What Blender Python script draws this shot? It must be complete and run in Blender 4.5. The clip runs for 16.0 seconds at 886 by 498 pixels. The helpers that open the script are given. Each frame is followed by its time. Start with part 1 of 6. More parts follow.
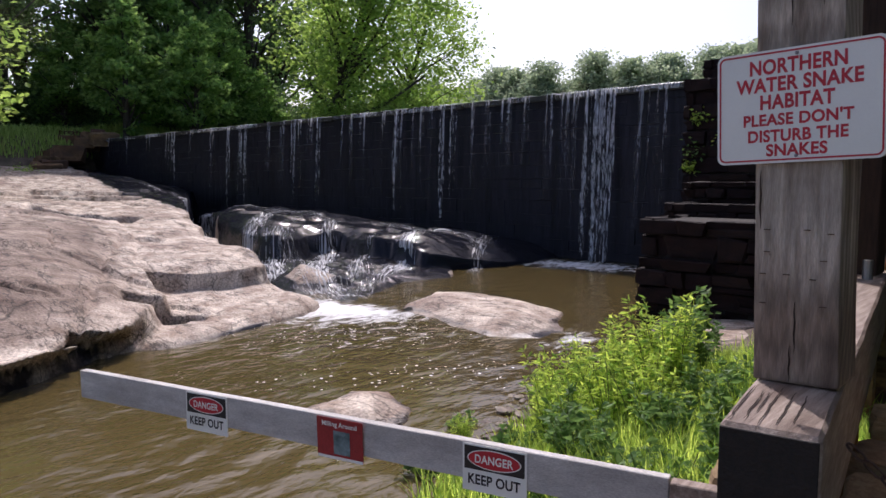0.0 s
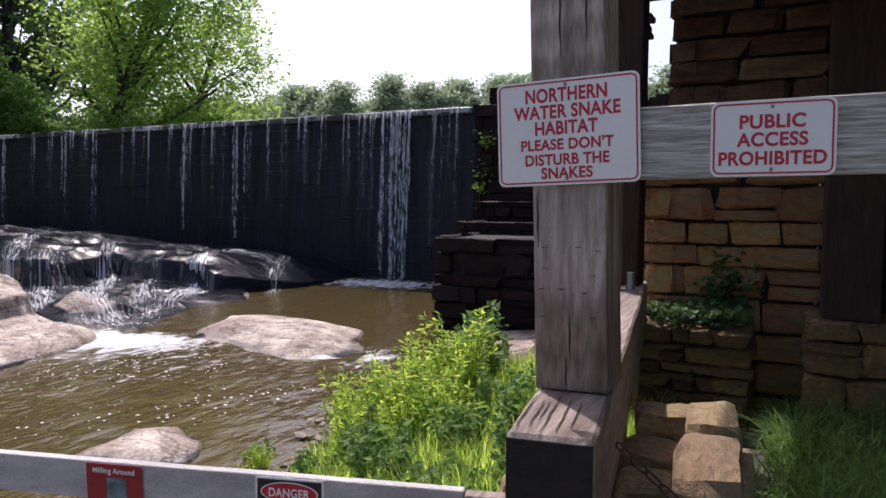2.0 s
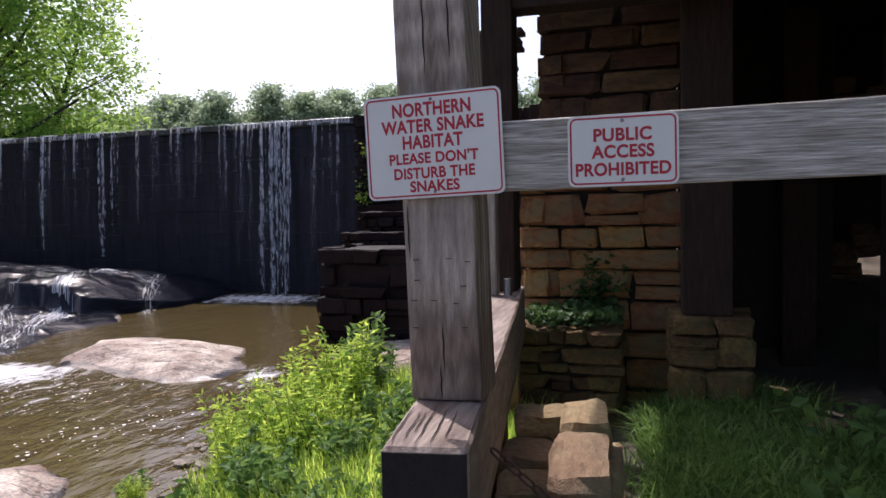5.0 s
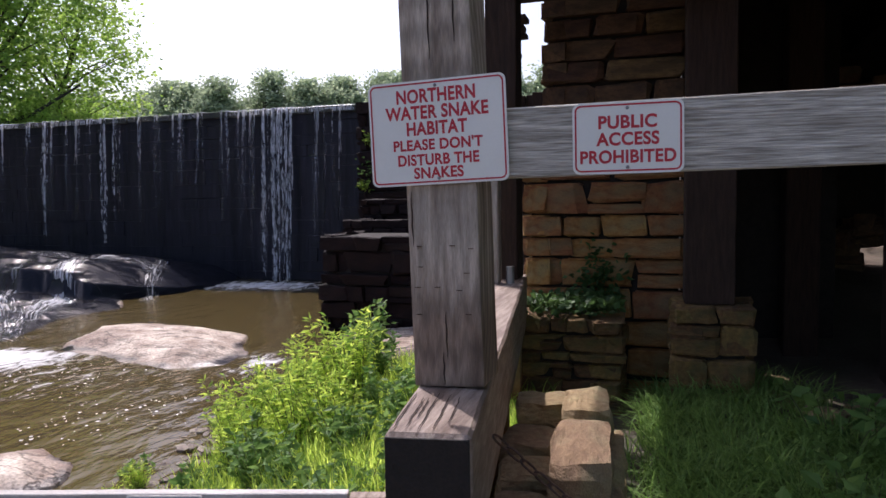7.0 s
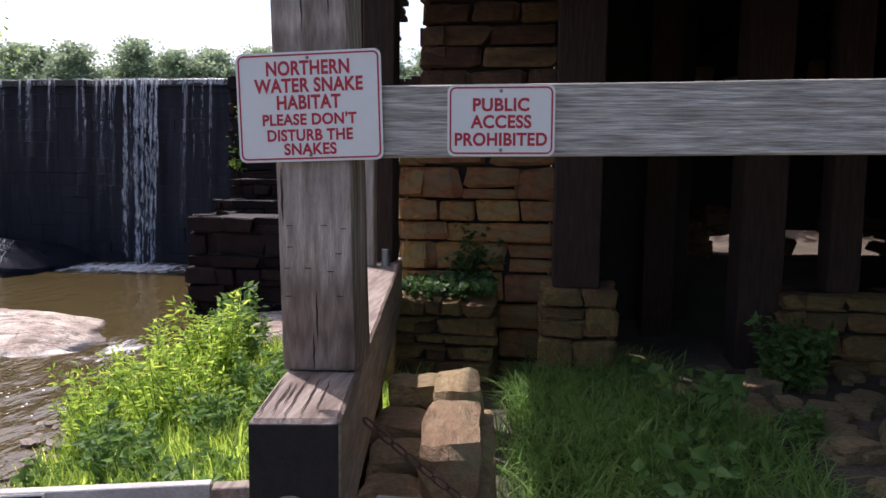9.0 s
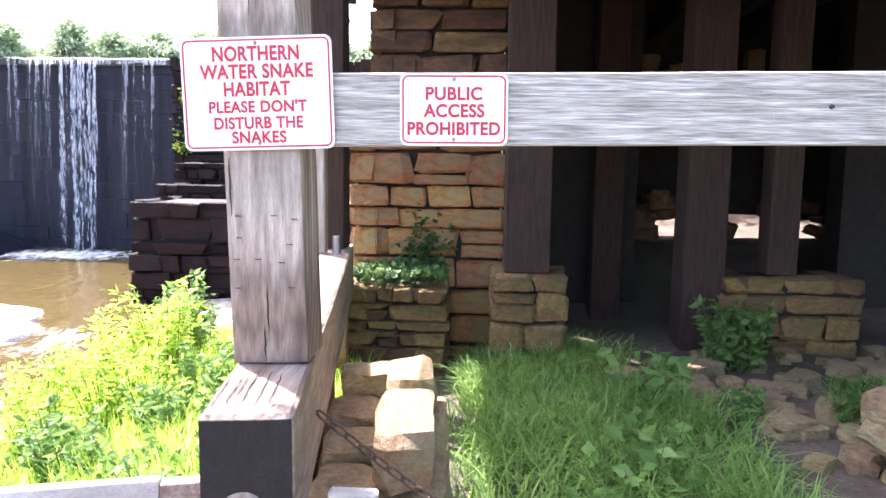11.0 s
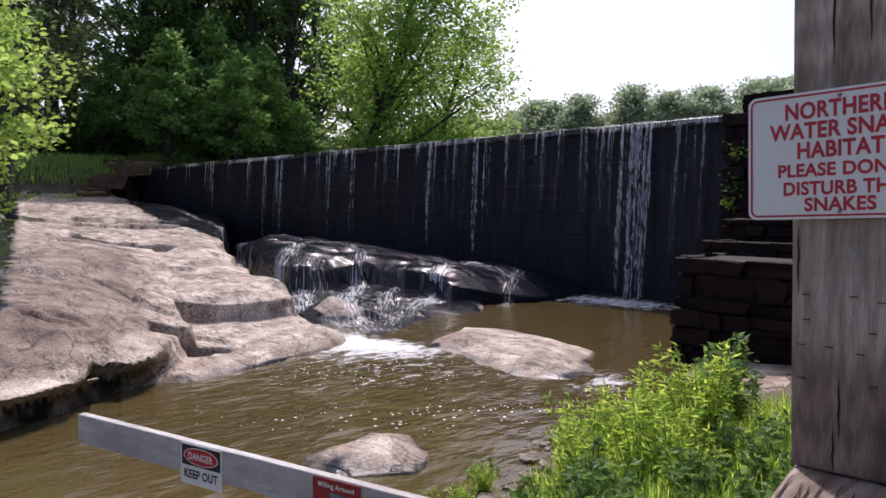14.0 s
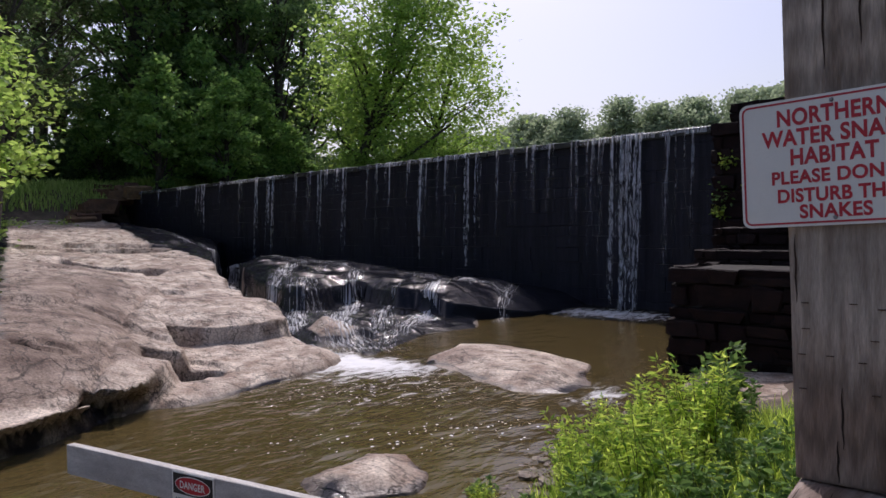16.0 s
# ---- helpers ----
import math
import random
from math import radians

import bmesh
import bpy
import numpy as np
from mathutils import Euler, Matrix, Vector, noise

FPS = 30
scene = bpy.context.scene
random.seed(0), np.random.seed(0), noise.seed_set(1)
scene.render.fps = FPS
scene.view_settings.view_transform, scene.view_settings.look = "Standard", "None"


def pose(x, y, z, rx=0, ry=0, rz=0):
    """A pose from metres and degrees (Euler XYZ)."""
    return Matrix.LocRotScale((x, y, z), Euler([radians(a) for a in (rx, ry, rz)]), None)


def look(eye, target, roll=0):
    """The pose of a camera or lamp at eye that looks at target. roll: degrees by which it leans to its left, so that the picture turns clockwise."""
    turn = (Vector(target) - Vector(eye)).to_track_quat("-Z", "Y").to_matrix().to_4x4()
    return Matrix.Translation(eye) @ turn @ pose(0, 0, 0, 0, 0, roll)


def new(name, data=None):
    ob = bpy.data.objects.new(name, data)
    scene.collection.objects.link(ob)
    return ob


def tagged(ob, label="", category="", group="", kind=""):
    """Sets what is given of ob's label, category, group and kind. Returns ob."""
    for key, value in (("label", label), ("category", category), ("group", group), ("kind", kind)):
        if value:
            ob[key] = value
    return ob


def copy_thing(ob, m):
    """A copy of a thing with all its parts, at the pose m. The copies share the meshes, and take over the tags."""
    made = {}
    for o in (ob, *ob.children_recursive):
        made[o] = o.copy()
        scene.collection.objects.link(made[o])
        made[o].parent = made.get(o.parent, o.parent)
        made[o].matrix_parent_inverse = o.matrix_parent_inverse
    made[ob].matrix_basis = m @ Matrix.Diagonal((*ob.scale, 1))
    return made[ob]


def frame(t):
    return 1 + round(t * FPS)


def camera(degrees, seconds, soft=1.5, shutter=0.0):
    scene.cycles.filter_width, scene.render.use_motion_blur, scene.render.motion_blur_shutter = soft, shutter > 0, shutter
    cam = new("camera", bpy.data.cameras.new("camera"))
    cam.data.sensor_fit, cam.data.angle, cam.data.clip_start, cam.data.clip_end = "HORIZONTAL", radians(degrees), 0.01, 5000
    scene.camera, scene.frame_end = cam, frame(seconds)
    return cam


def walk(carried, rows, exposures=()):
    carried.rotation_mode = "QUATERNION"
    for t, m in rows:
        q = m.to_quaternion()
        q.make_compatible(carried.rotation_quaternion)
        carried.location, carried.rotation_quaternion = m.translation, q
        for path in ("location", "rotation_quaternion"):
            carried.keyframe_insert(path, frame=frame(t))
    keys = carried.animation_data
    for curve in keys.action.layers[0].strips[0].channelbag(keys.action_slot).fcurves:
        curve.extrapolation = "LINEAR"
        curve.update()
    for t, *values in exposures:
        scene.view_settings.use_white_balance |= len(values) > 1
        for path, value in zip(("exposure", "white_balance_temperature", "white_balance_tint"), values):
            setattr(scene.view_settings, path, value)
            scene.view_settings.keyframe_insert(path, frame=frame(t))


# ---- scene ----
cam = camera(64.4, 16.0)

PATH = [
    (0, (0.776, -1.987, 2.254), (-0.562, -0.513, 2.067), 0.0),
    (0.5, (0.769, -1.988, 2.259), (-0.525, -0.477, 2.054), -0.1),
    (1, (0.768, -1.968, 2.252), (-0.448, -0.392, 2.057), -0.1),
    (1.5, (0.768, -1.942, 2.25), (-0.296, -0.256, 2.091), 0.5),
    (2, (0.776, -1.941, 2.258), (-0.1, -0.148, 2.125), 0.2),
    (2.5, (0.793, -1.915, 2.255), (0.128, -0.034, 2.115), 1.7),
    (3, (0.812, -1.925, 2.27), (0.266, -0.004, 2.167), 0.2),
    (3.5, (0.813, -1.923, 2.267), (0.262, -0.004, 2.159), -0.4),
    (6, (0.82, -1.932, 2.272), (0.24, -0.022, 2.158), -1.3),
    (6.5, (0.818, -1.932, 2.268), (0.236, -0.023, 2.139), -1.1),
    (7, (0.812, -1.93, 2.267), (0.23, -0.022, 2.124), -0.9),
    (7.5, (0.815, -1.934, 2.269), (0.187, -0.042, 2.106), -1.6),
    (8, (0.812, -1.927, 2.263), (0.207, -0.028, 2.095), -1.4),
    (8.5, (0.817, -1.907, 2.254), (0.442, 0.05, 2.078), 0.6),
    (11, (0.808, -1.883, 2.271), (0.707, 0.101, 2.038), 0.8),
    (11.5, (0.775, -1.905, 2.272), (0.157, -0.017, 2.04), -0.7),
    (12, (0.758, -1.875, 2.278), (-0.287, -0.174, 2.16), 0.3),
    (12.5, (0.723, -1.798, 2.298), (-0.613, -0.316, 2.166), 1.4),
    (13, (0.709, -1.779, 2.306), (-0.676, -0.347, 2.126), -0.2),
    (13.5, (0.684, -1.767, 2.315), (-0.714, -0.346, 2.163), -0.8),
    (14, (0.716, -1.771, 2.309), (-0.699, -0.362, 2.208), 0.7),
    (14.5, (0.721, -1.761, 2.304), (-0.715, -0.372, 2.214), -0.2),
    (15, (0.712, -1.746, 2.309), (-0.71, -0.345, 2.191), -0.8),
    (15.5, (0.708, -1.75, 2.31), (-0.728, -0.361, 2.227), -0.6),
    (16, (0.694, -1.739, 2.31), (-0.709, -0.315, 2.255), -0.8),
]
EXPOSURES = [(t, stops, 6120, 23) for t, stops in (
    (0, 0.13), (2.0, 0.33), (3.5, 0.4), (8.7, 0.45), (10.8, 3.0), (11.1, 2.9), (11.5, 2.4), (12.0, 1.65), (12.5, 1.05), (13.2, 0.4), (14.0, 0.12), (16.0, -0.32))]
walk(cam, [(t, look(eye, target, roll)) for t, eye, target, roll in PATH], EXPOSURES)

# ---- world and light ----
SUN_TO = Vector((-0.42, 0.42, 0.80)).normalized()
world = bpy.data.worlds.new("world")
scene.world = world
world.use_nodes = True
wn = world.node_tree.nodes
sky = wn.new("ShaderNodeTexSky")
sky.sky_type = "NISHITA"
sky.sun_disc = False
sky.sun_elevation = math.asin(SUN_TO.z)
sky.sun_rotation = math.atan2(SUN_TO.x, SUN_TO.y)
sky.dust_density = 3.5
sky.air_density = 1.0
sky.ozone_density = 0.6
world.node_tree.links.new(sky.outputs[0], wn["Background"].inputs[0])
wn["Background"].inputs[1].default_value = 0.15
sun_data = bpy.data.lights.new("sun", "SUN")
sun_data.energy, sun_data.angle, sun_data.color = 3.2, radians(0.6), (1.0, 0.95, 0.86)
sun = new("sun", sun_data)
sun.matrix_world = look(SUN_TO * 60, (0, 0, 0))

WATER = 0.15
CREST = 4.70


# ---- materials ----
def material(name, c1, c2, scale=6.0, rough=0.8, bump=0.3, fine=60.0, c3=None, stain=0.5, metal=0.0,
             stretch=(1, 1, 1), spread=0.0, trans=0.0, bumpdist=0.02, spec=0.5, coords="Object", grain=0.22):
    """Two-scale noise colour with relief. spread: change of value from piece to piece."""
    m = bpy.data.materials.new(name)
    m.use_nodes = True
    nt = m.node_tree
    b = nt.nodes["Principled BSDF"]
    L = nt.links.new
    if coords == "World":
        co = nt.nodes.new("ShaderNodeNewGeometry").outputs["Position"]
    else:
        co = nt.nodes.new("ShaderNodeTexCoord").outputs[coords]
    mp = nt.nodes.new("ShaderNodeMapping")
    mp.inputs["Scale"].default_value = stretch
    L(co, mp.inputs[0])
    n1 = nt.nodes.new("ShaderNodeTexNoise")
    n1.inputs["Scale"].default_value, n1.inputs["Detail"].default_value, n1.inputs["Roughness"].default_value = scale, 8, 0.6
    n2 = nt.nodes.new("ShaderNodeTexNoise")
    n2.inputs["Scale"].default_value, n2.inputs["Detail"].default_value = fine, 5
    n3 = nt.nodes.new("ShaderNodeTexNoise")
    n3.inputs["Scale"].default_value, n3.inputs["Detail"].default_value = scale * 0.23, 4
    for n in (n1, n2, n3):
        L(mp.outputs[0], n.inputs["Vector"])
    ramp = nt.nodes.new("ShaderNodeValToRGB")
    ramp.color_ramp.elements[0].position, ramp.color_ramp.elements[1].position = 0.35, 0.68
    ramp.color_ramp.elements[0].color, ramp.color_ramp.elements[1].color = (*c1, 1), (*c2, 1)
    L(n1.outputs[0], ramp.inputs[0])
    col = ramp.outputs[0]
    if c3:
        r3 = nt.nodes.new("ShaderNodeValToRGB")
        r3.color_ramp.elements[0].position, r3.color_ramp.elements[1].position = 0.48, 0.66
        r3.color_ramp.elements[0].color, r3.color_ramp.elements[1].color = (0, 0, 0, 1), (stain, stain, stain, 1)
        L(n3.outputs[0], r3.inputs[0])
        mx = nt.nodes.new("ShaderNodeMix")
        mx.data_type = "RGBA"
        L(r3.outputs[0], mx.inputs["Factor"])
        L(col, mx.inputs["A"])
        mx.inputs["B"].default_value = (*c3, 1)
        col = mx.outputs["Result"]
    # fine grain in value
    hsv = nt.nodes.new("ShaderNodeHueSaturation")
    mr = nt.nodes.new("ShaderNodeMapRange")
    mr.inputs["From Min"].default_value, mr.inputs["From Max"].default_value = 0.25, 0.75
    mr.inputs["To Min"].default_value, mr.inputs["To Max"].default_value = 1 - grain, 1 + grain
    L(n2.outputs[0], mr.inputs["Value"])
    val = mr.outputs[0]
    if spread:
        inf = nt.nodes.new("ShaderNodeObjectInfo")
        mr2 = nt.nodes.new("ShaderNodeMapRange")
        mr2.inputs["To Min"].default_value, mr2.inputs["To Max"].default_value = 1 - spread, 1 + spread
        L(inf.outputs["Random"], mr2.inputs["Value"])
        mu = nt.nodes.new("ShaderNodeMath")
        mu.operation = "MULTIPLY"
        L(val, mu.inputs[0])
        L(mr2.outputs[0], mu.inputs[1])
        val = mu.outputs[0]
        mh = nt.nodes.new("ShaderNodeMapRange")
        mh.inputs["To Min"].default_value, mh.inputs["To Max"].default_value = 0.5 - spread * 0.06, 0.5 + spread * 0.06
        L(inf.outputs["Random"], mh.inputs["Value"])
        L(mh.outputs[0], hsv.inputs["Hue"])
    L(val, hsv.inputs["Value"])
    L(col, hsv.inputs["Color"])
    L(hsv.outputs[0], b.inputs["Base Color"])
    b.inputs["Metallic"].default_value = metal
    b.inputs["Specular IOR Level"].default_value = spec
    rr = nt.nodes.new("ShaderNodeMapRange")
    rr.inputs["To Min"].default_value, rr.inputs["To Max"].default_value = max(0.02, rough - 0.15), min(1, rough + 0.15)
    L(n1.outputs[0], rr.inputs["Value"])
    L(rr.outputs[0], b.inputs["Roughness"])
    if bump:
        ad = nt.nodes.new("ShaderNodeMath")
        ad.operation = "MULTIPLY_ADD"
        ad.inputs[1].default_value = 0.35
        L(n2.outputs[0], ad.inputs[0])
        L(n1.outputs[0], ad.inputs[2])
        bp = nt.nodes.new("ShaderNodeBump")
        bp.inputs["Strength"].default_value, bp.inputs["Distance"].default_value = bump, bumpdist
        L(ad.outputs[0], bp.inputs["Height"])
        L(bp.outputs[0], b.inputs["Normal"])
    if trans:
        tr = nt.nodes.new("ShaderNodeBsdfTranslucent")
        L(hsv.outputs[0], tr.inputs[0])
        ms = nt.nodes.new("ShaderNodeMixShader")
        ms.inputs[0].default_value = trans
        L(b.outputs[0], ms.inputs[1])
        L(tr.outputs[0], ms.inputs[2])
        L(ms.outputs[0], nt.nodes["Material Output"].inputs[0])
    return m


def leaf_material(name, c1, c2, trans=0.45):
    """Leaf colour that varies from leaf to leaf and lets light through."""
    m = bpy.data.materials.new(name)
    m.use_nodes = True
    nt = m.node_tree
    L = nt.links.new
    b = nt.nodes["Principled BSDF"]
    geo = nt.nodes.new("ShaderNodeNewGeometry")
    ramp = nt.nodes.new("ShaderNodeValToRGB")
    ramp.color_ramp.elements[0].color, ramp.color_ramp.elements[1].color = (*c1, 1), (*c2, 1)
    L(geo.outputs["Random Per Island"], ramp.inputs[0])
    L(ramp.outputs[0], b.inputs["Base Color"])
    b.inputs["Roughness"].default_value = 0.55
    b.inputs["Specular IOR Level"].default_value = 0.3
    tr = nt.nodes.new("ShaderNodeBsdfTranslucent")
    hs = nt.nodes.new("ShaderNodeHueSaturation")
    hs.inputs["Value"].default_value = 1.5
    hs.inputs["Hue"].default_value = 0.485
    L(ramp.outputs[0], hs.inputs["Color"])
    L(hs.outputs[0], tr.inputs[0])
    ms = nt.nodes.new("ShaderNodeMixShader")
    ms.inputs[0].default_value = trans
    L(b.outputs[0], ms.inputs[1])
    L(tr.outputs[0], ms.inputs[2])
    L(ms.outputs[0], nt.nodes["Material Output"].inputs[0])
    return m


def plain(name, c, rough=0.5, metal=0.0):
    return material(name, tuple(v * 0.9 for v in c), tuple(min(1, v * 1.06) for v in c), 9, rough, 0.05, 120, metal=metal, grain=0.06)


M_WOOD = material("weathered_wood", (0.28, 0.225, 0.18), (0.50, 0.43, 0.37), 9, 0.75, 0.7, 90, (0.11, 0.07, 0.045), 0.6,
                  stretch=(5, 5, 0.5), bumpdist=0.012)
M_WOODY = material("weathered_wood_rail", (0.25, 0.225, 0.185), (0.76, 0.73, 0.65), 8, 0.7, 0.9, 22, (0.30, 0.27, 0.22), 0.4,
                   stretch=(0.12, 17, 17), bumpdist=0.008, grain=0.35)
M_SILL = material("weathered_wood_sill", (0.20, 0.145, 0.11), (0.46, 0.37, 0.31), 9, 0.55, 0.7, 90, (0.09, 0.05, 0.035), 0.6,
                  stretch=(6, 0.5, 6), bumpdist=0.012)
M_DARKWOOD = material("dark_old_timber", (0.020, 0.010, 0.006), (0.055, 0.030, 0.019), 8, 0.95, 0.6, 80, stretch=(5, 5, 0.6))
M_BOARD = material("whitewashed_board", (0.42, 0.40, 0.38), (0.62, 0.60, 0.57), 5, 0.65, 0.4, 70, (0.28, 0.25, 0.23), 0.5,
                   stretch=(1, 4, 4))
M_SIGN = material("sign_white_enamel", (0.82, 0.82, 0.76), (0.88, 0.875, 0.82), 4, 0.35, 0.02, 200, (0.74, 0.76, 0.72), 0.4, grain=0.02)
M_RED = plain("sign_red_paint", (0.52, 0.02, 0.035), 0.45)
M_SIGNRED = material("faded_red_panel", (0.27, 0.02, 0.025), (0.38, 0.035, 0.04), 12, 0.4, 0.1, 120)
M_BLACK = plain("sign_black_paint", (0.015, 0.015, 0.018), 0.45)
M_TEAL = material("dark_teal_print", (0.03, 0.07, 0.08), (0.25, 0.34, 0.36), 14, 0.4, 0.0, 90)
# stained end grain, blackened further to carry the face's shade
M_END = material("stained_shaded_end_grain", (0.008, 0.006, 0.005), (0.022, 0.016, 0.013), 30, 0.8, 0.5, 120)
M_STEEL = plain("worn_steel", (0.3, 0.3, 0.3), 0.45, 0.9)
M_RUST = material("rusty_iron", (0.05, 0.035, 0.03), (0.16, 0.09, 0.06), 60, 0.7, 0.4, 200, metal=0.6)
M_STONE = material("ochre_fieldstone", (0.23, 0.09, 0.028), (0.42, 0.20, 0.066), 5, 0.85, 0.7, 45, (0.20, 0.19, 0.10), 0.6,
                   spread=0.28, bumpdist=0.03)
# darker olive copy of the ochre stone, with the mill's shade painted in
M_STONE4 = material("shaded_mossy_fieldstone", (0.12, 0.066, 0.024), (0.25, 0.14, 0.05), 6, 0.9, 0.8, 45, (0.085, 0.082, 0.032), 0.7, spread=0.3, bumpdist=0.03)
# brown stone, dark enough to hold the upper mill wall's shade; also rubble
M_STONE3 = material("dark_brown_fieldstone", (0.085, 0.045, 0.024), (0.22, 0.125, 0.06), 5, 0.9, 0.7, 45, (0.03, 0.022, 0.018), 0.6, spread=0.3)
M_STONE2 = material("tan_fieldstone", (0.21, 0.13, 0.065), (0.38, 0.265, 0.145), 6, 0.85, 0.8, 45, (0.24, 0.23, 0.12), 0.6,
                    spread=0.22, bumpdist=0.03)
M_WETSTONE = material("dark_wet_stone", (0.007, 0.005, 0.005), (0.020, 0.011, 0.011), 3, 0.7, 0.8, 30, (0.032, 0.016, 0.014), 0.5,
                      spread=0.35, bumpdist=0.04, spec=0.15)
M_DAM = material("black_wet_masonry", (0.007, 0.008, 0.013), (0.025, 0.025, 0.037), 2.2, 0.5, 0.5, 14, (0.020, 0.020, 0.027), 0.5,
                 stretch=(1.7, 1, 0.12), bumpdist=0.05, coords="World", spec=0.2, grain=0.35)
M_CREST = material("mossy_crest_stone", (0.02, 0.022, 0.016), (0.06, 0.06, 0.045), 3, 0.7, 0.6, 30, coords="World")
# mortar, near black so that walls below the mill hold deep shade
M_MORTAR_SHADE = material("mortar_and_mill_shade", (0.014, 0.012, 0.010), (0.034, 0.028, 0.022), 12, 0.95, 0.5, 60)
M_SOIL = material("brown_soil", (0.07, 0.05, 0.035), (0.17, 0.125, 0.09), 2.5, 0.95, 0.6, 40, (0.05, 0.06, 0.03), 0.6, coords="World",
                  bumpdist=0.04)
M_COBBLE = material("river_cobble", (0.09, 0.065, 0.05), (0.28, 0.22, 0.165), 12, 0.6, 0.4, 70, spread=0.4)
M_LEAF_DARK = leaf_material("forest_leaf", (0.055, 0.115, 0.045), (0.17, 0.28, 0.10), 0.6)
M_LEAF_MID = leaf_material("maple_leaf", (0.06, 0.14, 0.04), (0.20, 0.34, 0.095), 0.6)
M_LEAF_LIGHT = leaf_material("sunny_leaf", (0.15, 0.28, 0.055), (0.36, 0.52, 0.12), 0.6)
M_LEAF_YOUNG = leaf_material("young_maple_leaf", (0.10, 0.22, 0.06), (0.30, 0.48, 0.13), 0.6)
# pale and greyed: distance haze is put into this leaf colour
M_LEAF_FAR = leaf_material("hazy_distant_leaf", (0.20, 0.27, 0.17), (0.36, 0.44, 0.27), 0.5)
M_LEAF_PINE = leaf_material("pine_needle", (0.030, 0.05, 0.018), (0.085, 0.11, 0.04), 0.25)
M_BUSH = leaf_material("willow_leaf", (0.10, 0.23, 0.035), (0.54, 0.68, 0.12), 0.64)
M_HERB = leaf_material("herb_leaf", (0.06, 0.14, 0.035), (0.17, 0.29, 0.08), 0.45)
M_GRASS = leaf_material("grass_blade", (0.09, 0.18, 0.04), (0.25, 0.40, 0.11), 0.45)
M_DRYGRASS = leaf_material("bank_grass", (0.20, 0.34, 0.08), (0.44, 0.58, 0.18), 0.5)
M_IVY = leaf_material("creeper_leaf", (0.03, 0.075, 0.02), (0.085, 0.16, 0.05), 0.3)
M_BARK = material("tree_bark", (0.035, 0.028, 0.022), (0.10, 0.085, 0.07), 6, 0.9, 0.8, 40, stretch=(2, 2, 0.4), coords="World")
M_STEM = plain("green_stem", (0.10, 0.13, 0.04), 0.7)


def post_material():
    """Weathered post wood with brown damp marks rising from its foot."""
    m = material("weathered_post_wood", (0.37, 0.30, 0.24), (0.65, 0.565, 0.47), 9, 0.75, 0.7, 90, (0.13, 0.085, 0.055), 0.6,
                 stretch=(5, 5, 0.5), bumpdist=0.012)
    nt = m.node_tree
    L = nt.links.new
    b = nt.nodes["Principled BSDF"]
    geo = nt.nodes.new("ShaderNodeNewGeometry")
    sep = nt.nodes.new("ShaderNodeSeparateXYZ")
    L(geo.outputs["Position"], sep.inputs[0])
    mp = nt.nodes.new("ShaderNodeMapping")
    mp.inputs["Scale"].default_value = (9, 9, 2)
    L(geo.outputs["Position"], mp.inputs[0])
    n = nt.nodes.new("ShaderNodeTexNoise")
    n.inputs["Scale"].default_value, n.inputs["Detail"].default_value = 1.6, 5
    L(mp.outputs[0], n.inputs["Vector"])
    ad = nt.nodes.new("ShaderNodeMath")
    ad.operation = "MULTIPLY_ADD"
    ad.inputs[1].default_value = -0.28
    L(n.outputs[0], ad.inputs[0])
    L(sep.outputs["Z"], ad.inputs[2])
    mr = nt.nodes.new("ShaderNodeMapRange")
    mr.inputs["From Min"].default_value, mr.inputs["From Max"].default_value = 1.76, 1.98
    mr.inputs["To Min"].default_value, mr.inputs["To Max"].default_value = 0.75, 0.0
    L(ad.outputs[0], mr.inputs["Value"])
    old = b.inputs["Base Color"].links[0].from_socket
    mx = nt.nodes.new("ShaderNodeMix")
    mx.data_type = "RGBA"
    mx.blend_type = "MULTIPLY"
    L(mr.outputs[0], mx.inputs["Factor"])
    L(old, mx.inputs["A"])
    mx.inputs["B"].default_value = (0.42, 0.31, 0.25, 1)
    # wide growth rings that show as arches on the face
    w = nt.nodes.new("ShaderNodeTexWave")
    w.wave_type = "RINGS"
    w.inputs["Scale"].default_value, w.inputs["Distortion"].default_value, w.inputs["Detail"].default_value = 4.5, 5.0, 3.0
    m2 = nt.nodes.new("ShaderNodeMapping")
    m2.inputs["Location"].default_value = (-2.4, 0.4, -2.0)
    m2.inputs["Scale"].default_value = (10, 2, 0.9)
    L(geo.outputs["Position"], m2.inputs[0])
    L(m2.outputs[0], w.inputs["Vector"])
    r2 = nt.nodes.new("ShaderNodeMapRange")
    r2.inputs["To Min"].default_value, r2.inputs["To Max"].default_value = 0.68, 1.12
    L(w.outputs["Fac"], r2.inputs["Value"])
    m3 = nt.nodes.new("ShaderNodeMix")
    m3.data_type = "RGBA"
    m3.blend_type = "MULTIPLY"
    m3.inputs["Factor"].default_value = 0.8
    L(mx.outputs["Result"], m3.inputs["A"])
    L(r2.outputs[0], m3.inputs["B"])
    L(m3.outputs["Result"], b.inputs["Base Color"])
    return m


M_POST = post_material()


